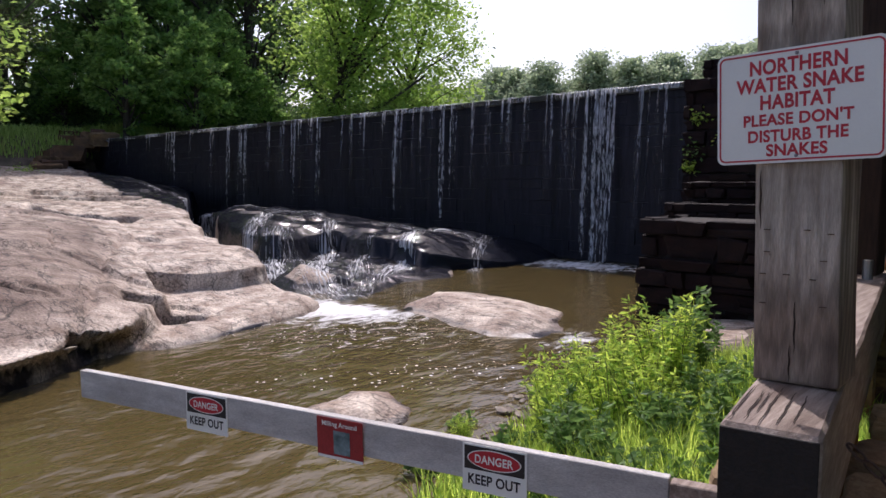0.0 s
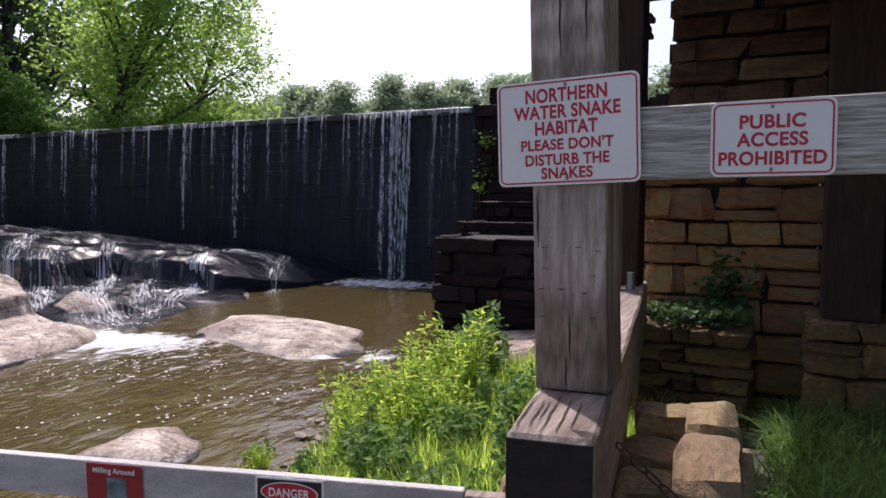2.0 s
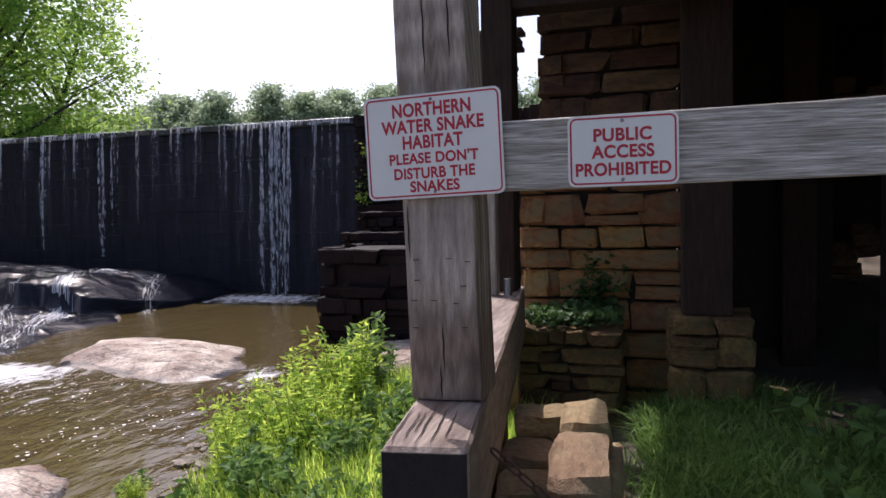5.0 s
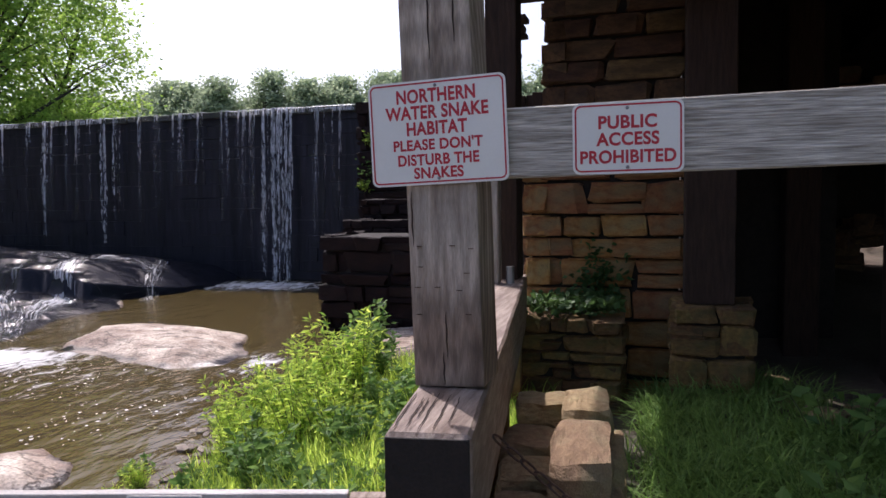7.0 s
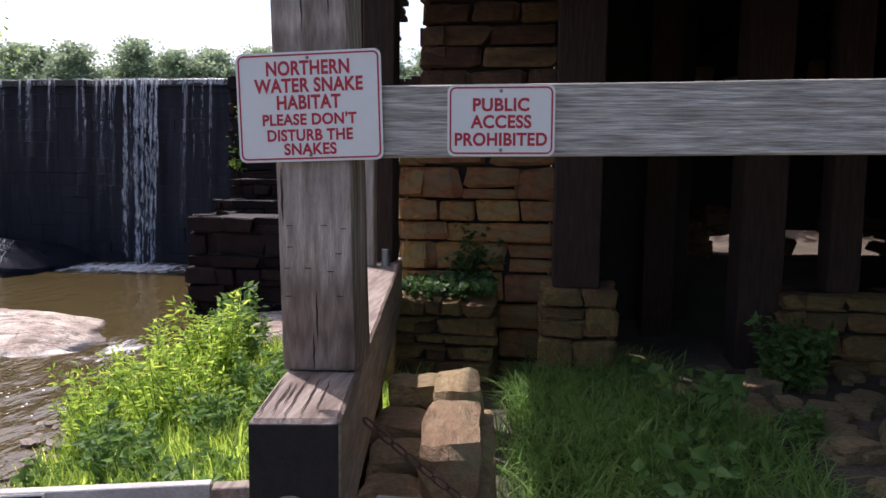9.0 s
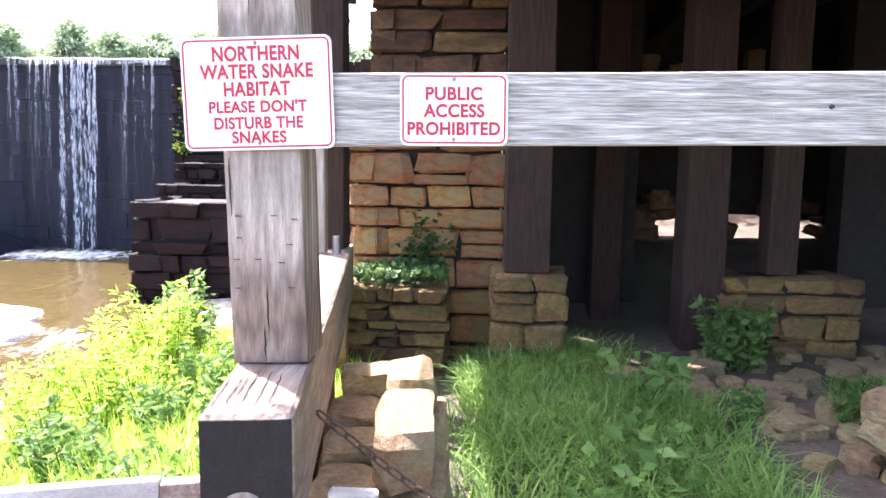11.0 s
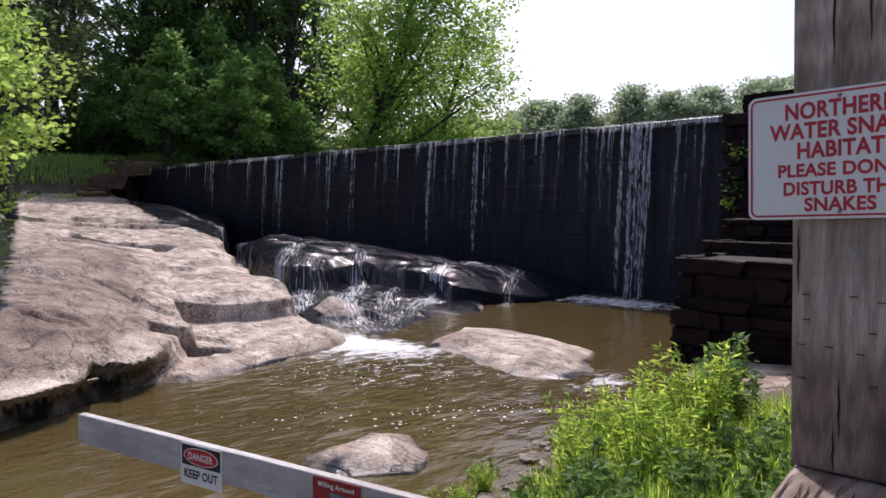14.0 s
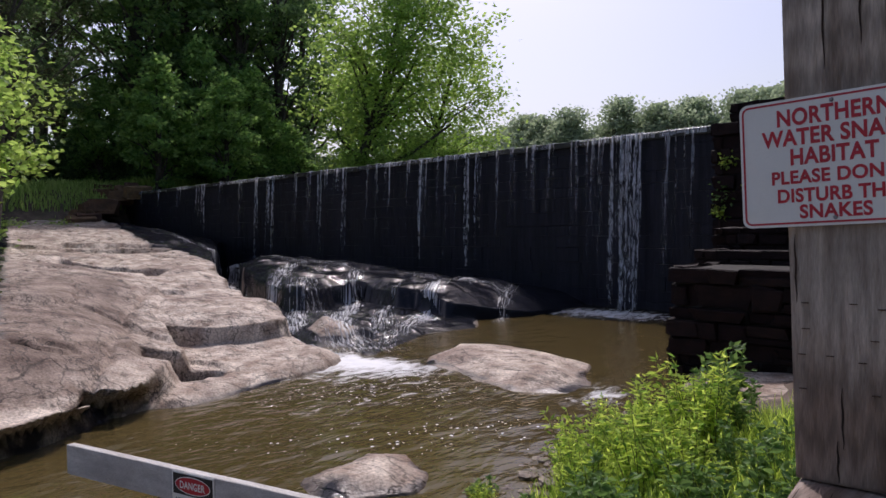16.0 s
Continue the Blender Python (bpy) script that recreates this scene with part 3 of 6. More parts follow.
gx = axis([(-2000, -200, 150), (-200, -60, 8), (-60, -14, 0.9), (-14, -5, 0.35), (-5, 6, 0.12), (6, 40, 1.5), (40, 200, 10), (200, 2001, 150)])
gy = axis([(-2000, -100, 150), (-100, -8, 6), (-8, -2, 0.5), (-2, 9, 0.12), (9, 24, 0.5), (24, 130, 4), (130, 2001, 150)])
X, Y = np.meshgrid(gx, gy)
ground = mesh_part("ground", np.stack([X, Y, ground_height(X, Y)], -1).reshape(-1, 3), grid(len(gx), len(gy)), M_SOIL, smooth=True)
tagged(ground, "brown soil bank, creek bed and grassy hillsides", "ground", kind="structure")

lake = mesh_part("lake_water", [(-45, 15.25, CREST - 0.03), (60, 15.25, CREST - 0.03), (60, 118, CREST - 0.03), (-45, 118, CREST - 0.03)], [(0, 1, 2, 3)], M_LAKE)
tagged(lake, "calm mill pond held behind the dam", "water", kind="structure")

# creek surface: ripples, current and the foam's whereabouts
wx = axis([(-60, -20, 1.0), (-20, -9.5, 0.16), (-9.5, -1.6, 0.06)])
wy = axis([(-30, -3, 1.5), (-3, 9, 0.06), (9, 15.1, 0.14)])
X, Y = np.meshgrid(wx, wy)


def blob(cx, cy, rx, ry, turn=0.0):
    c, s = math.cos(radians(turn)), math.sin(radians(turn))
    u, v = (X - cx) * c + (Y - cy) * s, -(X - cx) * s + (Y - cy) * c
    return np.exp(-((u / rx) ** 2 + (v / ry) ** 2))


foam = 0.38 * blob(-9.3, 5.5, 1.6, 0.5, 12) + 0.27 * blob(-8.3, 5.1, 1.6, 0.7, 30) + 0.16 * blob(-7.6, 4.6, 1.9, 1.2, 40) + 0.13 * blob(-6.2, 3.6, 2.0, 0.6, 75)
foam += 0.38 * blob(-8.7, 13.8, 2.2, 1.0) + 0.12 * blob(-9.4, 12.7, 1.6, 0.8) + 0.28 * blob(-4.15, 6.1, 0.45, 0.9, 20)
foam += 0.10 * blob(-5.1, 5.3, 0.7, 0.25, 30) + 0.07 * blob(-4.6, 3.4, 1.4, 0.35, 50) + 0.07 * blob(-6.2, 8.6, 3.0, 0.3, 10)
foam += 0.12 * blob(-2.9, 3.2, 0.35, 0.7, 20)
rip = 0.012 * fbm(X, Y, 21, 4, 2.2) + 0.02 * foam * fbm(X, Y, 22, 3, 4.0) * 4
rip += 0.006 * np.sin((X * 0.8 + Y * 0.6 + 0.4 * fbm(X, Y, 9, 2, 0.6)) * 16) * blob(-3.6, 0.9, 1.3, 0.9)
creek = mesh_part("creek_water", np.stack([X, Y, WATER + rip], -1).reshape(-1, 3), grid(len(wx), len(wy)), M_WATER, smooth=True)
attribute(creek, "foam", foam)
attribute(creek, "fleck", np.clip(1.5 * (0.5 * blob(-6.6, 4.2, 2.2, 1.3, 40) + 0.45 * blob(-4.4, 3.6, 2.0, 0.6, 50) + 0.4 * blob(-8.2, 5.4, 1.5, 0.8, 20) + 0.25 * blob(-4.8, 8.9, 3, 0.8) + 0.2 * blob(-5.5, 2.0, 2.2, 0.5, 30)), 0, 0.8))
tagged(creek, "murky brown creek pool with drifting foam", "water", kind="structure")


# ---- granite ----
# Each slab: outline, height and slope of its top about a point, and how round its rim is.
SLABS = [
    # near dome, with a low cliff over the pool
    ([(-6.75, -1.5), (-6.95, 0.1), (-7.2, 0.9), (-7.75, 1.75), (-9.3, 2.9), (-12.0, 3.7), (-16, 5.2), (-32, 7), (-32, -14), (-8, -14)], (-7.2, 0.5, 0.82), (0, 0), 2.4, 0.34),
    # upper tan slab
    ([(-11.6, 3.2), (-10.6, 4.0), (-10.2, 5.3), (-12.0, 5.9), (-15.6, 6.8), (-20.5, 9.2), (-30, 14.4), (-40, 14.8), (-40, 2), (-14, 2.2)], (-9.4, 4.1, 0.80), (-0.058, -0.004), 0.8, 0.08),
    # low ledge at the water
    ([(-7.55, 1.75), (-7.75, 3.0), (-8.2, 4.6), (-8.9, 5.2), (-11.0, 5.6), (-12, 4.2), (-9.2, 2.4)], (-8.0, 3.4, 0.27), (-0.08, 0.01), 0.35, 0.10),
    # top of the outcrop below the dam's end
    ([(-26, 9.5), (-30.5, 14.9), (-44, 15.0), (-44, 4), (-27, 4)], (-29, 10, 1.85), (-0.10, 0.015), 1.4, 0.25),
    # wet black cap of rock along the dam's foot, in two lobes
    ([(-9.9, 14.0), (-10.0, 12.0), (-10.7, 10.0), (-12.4, 9.95), (-14.3, 10.5), (-14.1, 9.2), (-13.2, 7.6), (-14.6, 7.75), (-16.4, 8.3), (-19, 9.6), (-24.5, 12.5), (-28.6, 14.2), (-29.5, 15.3), (-9.9, 15.3)], (-11, 10, 0.95), (-0.045, -0.02), 0.8, 0.16),
    # lower wet slope where the rapids run
    ([(-8.3, 5.8), (-8.9, 6.6), (-9.8, 8.4), (-9.7, 9.6), (-10.5, 10.5), (-15, 11), (-19, 10.5), (-17, 8.6), (-14.5, 7.2), (-11.2, 6.0), (-9.8, 5.6)], (-8.8, 6.6, 0.16), (-0.05, 0.01), 0.6, 0.08),
    # pale hump in the rapids
    ([(-11.4, 6.35), (-10.5, 6.1), (-9.9, 6.5), (-10.2, 7.1), (-11.2, 7.1)], (-10.6, 6.6, 0.42), (-0.03, 0.0), 0.5, 0.16),
    # island slab
    ([(-7.9, 6.4), (-7.4, 5.95), (-6.4, 5.65), (-5.2, 5.45), (-4.55, 5.7), (-4.65, 6.7), (-5.4, 7.5), (-6.3, 7.95), (-7.5, 8.1), (-8.2, 7.5)], (-6.2, 6.8, 0.32), (-0.008, 0.035), 1.0, 0.15),
    # flat rock by the bank
    ([(-4.15, 1.6), (-3.4, 1.4), (-3.35, 2.1), (-3.6, 2.6), (-4.1, 2.85), (-4.5, 2.6), (-4.4, 2.0)], (-3.9, 2.2, 0.25), (0.0, 0.04), 0.5, 0.08),
    # rock shelf at the wing wall's foot
    ([(-3.9, 7.9), (-3.1, 6.6), (-1.6, 5.6), (-0.6, 6.2), (-0.6, 8.2), (-2.5, 8.6)], (-2.4, 7.0, 0.34), (0.05, 0.02), 0.4, 0.12),
]


def slab_height(x, y, slab):
    poly, (cx, cy, cz), (sx, sy), soft, drop = slab
    wx_, wy_ = 0.34 * fbm(x, y, 31, 2, 0.7), 0.34 * fbm(x, y, 32, 2, 0.7)
    d = inside(x + wx_, y + wy_, poly)
    top = cz + sx * (x - cx) + sy * (y - cy) - drop * (1 - sstep(0, soft, d)) ** 2
    if slab is SLABS[0]:
        top = top + 1.2 * (1 - np.exp(-np.clip(-7.2 - x, 0, 99) / 8.5))
    if slab is SLABS[4]:
        top = top - 0.45 * sstep(-11.6, -9.7, x) - 0.5 * sstep(-21.5, -25.5, x) - 0.25 * sstep(12.6, 14.6, y)
    return np.where(d > 0, top, top + d * (8.0 if slab is SLABS[1] or slab is SLABS[4] else 3.0))


def facets(x, y, seed, size, tilt, lift):
    """Flat tilted faces that meet in creases, like split rock."""
    u, v = x * 0.8 + 0.25 * fbm(x, y, 70 + seed, 3, 1.0), y * 1.25 + 0.25 * fbm(x, y, 80 + seed, 3, 1.0)
    i, j = np.floor(u / size).astype(int), np.floor(v / size).astype(int)
    t = np.random.RandomState(seed).rand(64, 64, 5)
    best, out = np.full(np.shape(x), 1e9), np.zeros(np.shape(x))
    for a in (-1, 0, 1):
        for b in (-1, 0, 1):
            r = t[(i + a) % 64, (j + b) % 64]
            dx, dy = u - (i + a + r[..., 0]) * size, v - (j + b + r[..., 1]) * size
            d = dx * dx + dy * dy
            hh = (r[..., 2] - 0.5) * 2 * tilt * dx + (r[..., 3] - 0.5) * 2 * tilt * dy + (r[..., 4] - 0.5) * 2 * lift
            out = np.where(d < best, hh, out)
            best = np.minimum(best, d)
    return out


# places where a sheet has broken away: middle, direction of the broken edge, half length, reach, depth
BREAKS = [(-9.2, 2.85, 64, 0.62, 0.6, 0.36), (-7.55, 1.25, 60, 0.30, 0.45, 0.30), (-26.8, 8.5, 68, 2.0, 2.2, 0.6), (-8.9, 1.15, 62, 0.30, 0.3, 0.06),
          (-18.8, 5.5, 60, 1.5, 1.8, 0.42), (-14.6, 5.0, 66, 0.5, 0.6, 0.12), (-29.5, 9.5, 66, 2.4, 2.2, 0.35), (-23.5, 6.6, 70, 1.0, 1.2, 0.12)]


def granite_height(x, y):
    h = np.full(np.shape(x), -3.0)
    for s in SLABS:
        h = np.maximum(h, slab_height(x, y, s))
    # facets, low terraces, then roughness; all fade out towards the water
    amp = np.where(x < -8.4, 1.0, 0.5) * (1 - 0.6 * sstep(-0.3, 0.3, inside(x, y, SLABS[4][0]))) * sstep(0.05, 0.6, h)
    f = 0.5 * fbm(x * 0.8 + y * 0.35, y, 41, 4, 0.55)
    steps = np.floor(f * 8) / 8 + sstep(0.88, 1.0, (f * 8) % 1) / 8
    h = h + amp * (0.035 * steps + facets(x, y, 1, 3.4, 0.045, 0.018) + facets(x, y, 2, 0.9, 0.05, 0.006))
    h = h + amp * 0.10 * fbm(x, y, 46, 2, 0.3) + amp * 0.022 * fbm(x, y, 43, 5, 1.8) + amp * 0.012 * fbm(x, y, 44, 3, 6.0)
    # the wet rock is broken into thin uneven sheets
    wet = np.maximum(sstep(0.1, 0.6, inside(x, y, SLABS[4][0])), sstep(0.0, 0.5, inside(x, y, SLABS[5][0])))
    g = fbm(x * 0.7 + y * 0.5, y * 0.7 - x * 0.5, 48, 4, 0.8)
    h = h + wet * (0.11 * (np.floor(g * 5) / 5 + sstep(0.8, 1.0, (g * 5) % 1) / 5) + facets(x, y, 3, 1.6, 0.07, 0.03) + 0.035 * fbm(x, y, 49, 4, 3.0))
    # curved joint running down the dome
    j = np.abs((y - 1.2) - 0.52 * (-8.0 - x) - 0.25 * fbm(x, y, 45, 2, 0.7))
    h = h - 0.07 * np.exp(-(j / 0.05) ** 2) * sstep(-16, -13, x)
    # hollow under the overhang
    for cx, cy, turn, half, wide, deep in BREAKS:
        a, b = (x - cx) * math.cos(radians(turn)) + (y - cy) * math.sin(radians(turn)), (x - cx) * math.sin(radians(turn)) - (y - cy) * math.cos(radians(turn))
        b = b + 0.12 * half * fbm(x, y, 47, 3, 1.6 / half)
        h = h - deep * sstep(-0.08 * half, 0.02, b) * np.clip(1 - b / wide, 0, 1) * (1 - sstep(0.7 * half, half, np.abs(a)))
    return h


rx = axis([(-44, -24, 0.22), (-24, -12, 0.09), (-12, -0.4, 0.04)])
ry = axis([(-14, -2, 0.3), (-2, 9, 0.045), (9, 15.35, 0.08)])
X, Y = np.meshgrid(rx, ry)
H = granite_height(X, Y)
keep = (H > -0.35)
f = grid(len(rx), len(ry))
f = f[keep.ravel()[f].any(1)]
used = np.unique(f)
index = np.full(X.size, -1)
index[used] = np.arange(len(used))
V = np.stack([X, Y, H], -1).reshape(-1, 3)[used]
# the dome overhangs the pool
V[:, 0] -= 0.35 * sstep(0.50, 0.36, V[:, 2]) * sstep(2.3, 1.6, V[:, 1]) * sstep(-9.0, -8.3, V[:, 0])
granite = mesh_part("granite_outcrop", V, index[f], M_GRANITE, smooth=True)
xs, ys, zs = V.T
shelf = np.maximum(sstep(-0.6, 0.3, inside(xs, ys, SLABS[4][0])), sstep(-0.5, 0.2, inside(xs, ys, SLABS[5][0])) * 0.9) * (1 - 0.85 * sstep(-0.05, 0.25, inside(xs, ys, SLABS[6][0])))
shelf = np.maximum(shelf, 0.8 * sstep(-18.5, -22.5, xs) * sstep(-0.9, 0.3, ys - 9.5 + 0.218 * (xs + 21.7)))
shelf = np.maximum(shelf, 0.65 * np.exp(-((ys + 0.25 * (xs + 9) - 0.2) / 0.42) ** 2) * sstep(-8.2, -9.2, xs))
edge = 0.42 * sstep(0.07, 0.0, zs - WATER - 0.02)
# shade below the dome's overhang, painted by way of the wet mask
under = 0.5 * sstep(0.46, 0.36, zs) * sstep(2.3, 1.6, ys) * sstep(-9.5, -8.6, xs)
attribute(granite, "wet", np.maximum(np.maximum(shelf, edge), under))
attribute(granite, "film", sstep(0.0, 0.8, inside(xs, ys, SLABS[0][0])) * sstep(-22, -12, xs) * (0.7 + 0.35 * fbm(xs, ys, 51, 3, 0.8)).clip(0, 1) * sstep(0.1, 0.5, zs))
tagged(granite, "pinkish tan granite outcrop with wet black ledges", "rock", kind="structure")


# ---- dam ----
dam = thing("dam", (-23, 15, 0), "tall black wet masonry mill dam", "dam", kind="structure")
bm = bmesh.new()
box(bm, (-46, 15.06, -0.8), (-3.5, 16.2, CREST - 0.06), 0.03)
part("core", bm, M_DAM, dam)
rng = random.Random(4)


def block_mesh(rng, rough=0.06, cuts=1):
    """Unit block with worn corners; shared between stones."""
    bm = bmesh.new()
    v = bmesh.ops.create_cube(bm, size=1)["verts"]
    bmesh.ops.bevel(bm, geom=bm.edges[:], offset=0.09, segments=1, affect="EDGES")
    for q in bm.verts:
        q.co += Vector((rng.uniform(-1, 1), rng.uniform(-1, 1), rng.uniform(-1, 1))) * rough * 0.5
    me = bpy.data.meshes.new("stone")
    bm.to_mesh(me)
    bm.free()
    return me


def joined_blocks(name, blocks, rng, mat, parent, label="", jit=0.008):
    """Many small stones in one mesh."""
    corner = np.array([(-1, -1, -1), (1, -1, -1), (1, 1, -1), (-1, 1, -1), (-1, -1, 1), (1, -1, 1), (1, 1, 1), (-1, 1, 1)]) * 0.5
    quad = np.array([(0, 3, 2, 1), (4, 5, 6, 7), (0, 1, 5, 4), (1, 2, 6, 5), (2, 3, 7, 6), (3, 0, 4, 7)])
    vs, fs = [], []
    for i, (c, s) in enumerate(blocks):
        w = corner * np.array(s) + np.array(c) + np.array([[rng.uniform(-jit, jit) for _ in range(3)] for _ in range(8)])
        vs.append(w)
        fs.append(quad + 8 * i)
    ob = mesh_part(name, np.concatenate(vs), np.concatenate(fs), mat, parent, label)
    return tagged(ob, kind="stuff")


blocks = []
z = -0.2
while z < CREST - 0.2:
    h = rng.uniform(0.26, 0.42)
    h = min(h, CREST - 0.1 - z)
    x = -42.0
    while x < -3.6:
        w = rng.uniform(0.45, 1.1)
        blocks.append(((x + w / 2, 15.07 + rng.uniform(-0.008, 0.008), z + h / 2), (w - 0.005, 0.2, h - 0.004)))
        x += w
    z += h
joined_blocks("face_stones", blocks, rng, M_DAM, dam)
blocks = []
x = -42.0
while x < -4.2:
    w = rng.uniform(0.7, 1.5)
    blocks.append(((x + w / 2, 15.2 + rng.uniform(-0.05, 0.05), CREST - 0.06 + rng.uniform(-0.025, 0.02)), (w - 0.02, 0.62, 0.14)))
    x += w
joined_blocks("crest_stones", blocks, rng, M_CREST, dam, "mossy dark crest stones")


lip = []
for x in np.arange(-42, -6.2, 0.12):
    lip.append([(x, 14.86 - 0.02 * math.sin(x * 7), CREST - 0.12), (x, 14.86, CREST - 0.03), (x, 14.9, CREST + 0.025), (x, 15.1, CREST + 0.035)])
ob = mesh_part("water_lip", np.array(lip).reshape(-1, 3), grid(4, len(lip)), M_FALL, dam, "thin bright lip of spilling water", smooth=True)
attribute(ob, "body", np.clip(0.5 + 0.5 * fbm(np.repeat(np.arange(len(lip)) * 0.12, 4), np.zeros(4 * len(lip)), 91, 4, 0.8), 0, 1))


def waterfall(x, width, top, foot, mat, strands, seed, label):
    """Threads of water that leave the crest, fall clear of the face and break up."""
    rng = np.random.RandomState(seed)
    fall = thing("waterfall", (x, 14.9, foot), label, "waterfall", "falls over the dam")
    strong = mat is M_FALL
    n, k = 40, 7
    for s in range(strands):
        u = x + (rng.rand() - 0.5) * width
        wd = width / strands * (0.6 + 0.9 * rng.rand()) + (0.08 if strong else 0.06)
        full = (0.55 if strands < 9 else 0.65) + (0.4 if strands < 9 else 0.35) * rng.rand()
        length = (0.5 + 0.5 * rng.rand() if strands < 9 else 1.0) if strong else 0.3 + 0.6 * rng.rand()
        zs = np.linspace(top + 0.04, top + (foot - top) * length, n)
        q = ((top - zs) / 4.5).clip(0, 1)
        out = 0.10 + 0.05 * rng.rand() + 0.22 * q ** 0.7
        wob = np.cumsum(rng.randn(n)) * 0.006
        grow = 0.55 + 0.75 * q ** 0.6 + 0.12 * rng.randn(n)
        o = np.linspace(-0.5, 0.5, k)
        PX = u + wob[:, None] + o[None] * (wd * grow)[:, None]
        PY = 14.97 - out[:, None] + 0.02 * np.sin(o[None] * 9 + s) + 0 * PX
        PZ = zs[:, None] + 0 * PX
        lip_ = np.stack([u + o * wd * 0.6, np.full(k, 15.28), np.full(k, top + 0.05)], -1)[None]
        vs = np.concatenate([lip_, np.stack([PX, PY, PZ], -1)]).reshape(-1, 3)
        ob = mesh_part("strand", vs, grid(k, n + 1), mat, fall, smooth=True)
        down = full * np.concatenate([[1.0], 1.05 - (0.55 if strong else 0.95) * np.linspace(0, 1, n) ** (0.9 if strong else 0.7) + 0.10 * rng.randn(n)])
        side = 1 - np.abs(2 * o) ** 1.6
        attribute(ob, "body", (down[:, None] * side[None]).clip(0, 1))
    return fall


def foot_at(x):
    return max(WATER, float(granite_height(np.array([x]), np.array([14.75]))[0]))


FALLS = [(-41.3, 0.35, 2, 0), (-39.7, 0.3, 2, 0), (-37.3, 0.5, 3, 0), (-35.0, 0.5, 3, 0), (-32.5, 0.85, 7, 1), (-27.2, 0.3, 3, 1),
         (-26.4, 0.4, 4, 1), (-25.7, 0.45, 5, 1), (-24.2, 0.25, 2, 0), (-22.4, 0.35, 4, 1), (-22.0, 0.2, 2, 0), (-20.85, 0.25, 3, 1),
         (-19.45, 0.2, 2, 0), (-18.3, 0.3, 3, 0), (-17.2, 0.2, 2, 0), (-16.6, 0.3, 4, 1), (-16.2, 0.35, 3, 0), (-15.75, 0.15, 2, 0),
         (-15.4, 0.2, 2, 0), (-15.0, 0.15, 2, 0), (-14.5, 0.25, 4, 1), (-14.0, 0.25, 4, 1), (-13.2, 0.2, 2, 0), (-11.9, 0.5, 4, 0),
         (-10.5, 0.3, 3, 0), (-9.95, 0.35, 5, 0), (-9.6, 0.2, 3, 0), (-9.25, 0.15, 2, 1), (-8.72, 0.55, 14, 1), (-9.0, 0.35, 5, 1), (-8.45, 0.15, 2, 1), (-7.6, 0.3, 3, 0), (-7.1, 0.25, 2, 0), (-11.2, 0.3, 3, 0),
         (-12.6, 0.3, 3, 0), (-18.9, 0.4, 4, 0), (-21.4, 0.5, 4, 0), (-23.3, 0.5, 4, 0), (-28.6, 0.5, 4, 0), (-30.4, 0.6, 4, 0)]
for i, (x, w, n, strong) in enumerate(FALLS):
    waterfall(x, w, CREST, foot_at(x), M_FALL if strong else M_TRICKLE, n, i,
              "white broken fall of water over the dam" if strong else "thin trickle of water down the dark dam face")


# rapids: sheets of white water running over the wet shelf
def rapid(name, pts, width, seed, label, mat, amount):
    """A stream of water that hugs the rock along a line of places."""
    rng = np.random.RandomState(seed)
    pts = np.array(pts, float)
    s = np.concatenate([[0], np.cumsum(np.hypot(*np.diff(pts, axis=0).T))])
    n = int(s[-1] / 0.07) + 4
    t = np.linspace(0, s[-1], n)
    cx, cy = np.interp(t, s, pts[:, 0]), np.interp(t, s, pts[:, 1])
    dx, dy = np.gradient(cx), np.gradient(cy)
    l = np.hypot(dx, dy)
    k = 13
    o = np.linspace(-0.5, 0.5, k)
    wd = width * (0.75 + 0.35 * fbm(t, t * 0 + seed, seed, 3, 0.9))
    PX = cx[:, None] - (dy / l)[:, None] * o[None] * wd[:, None]
    PY = cy[:, None] + (dx / l)[:, None] * o[None] * wd[:, None]
    PZ = np.maximum(granite_height(PX, PY), WATER) + 0.035 + 0.03 * fbm(PX, PY, seed + 3, 3, 3.5) - 0.05 * np.abs(o[None]) * 2
    ob = mesh_part(name, np.stack([PX, PY, PZ], -1).reshape(-1, 3), grid(k, n), mat, smooth=True)
    attribute(ob, "along", (t[:, None] + 0 * o[None]))
    attribute(ob, "across", (o[None] * wd[:, None]))
    ends = sstep(0, 0.5, t) * sstep(0, 0.6, s[-1] - t)
    flow = np.interp(t, s, amount) * (0.75 + 0.55 * fbm(t, t * 0, seed + 9, 3, 0.8)) * ends
    attribute(ob, "body", ((1 - (2 * np.abs(o[None])) ** 2) * flow[:, None]).clip(0, 1))
    return tagged(ob, label, "rapids", "rapids")


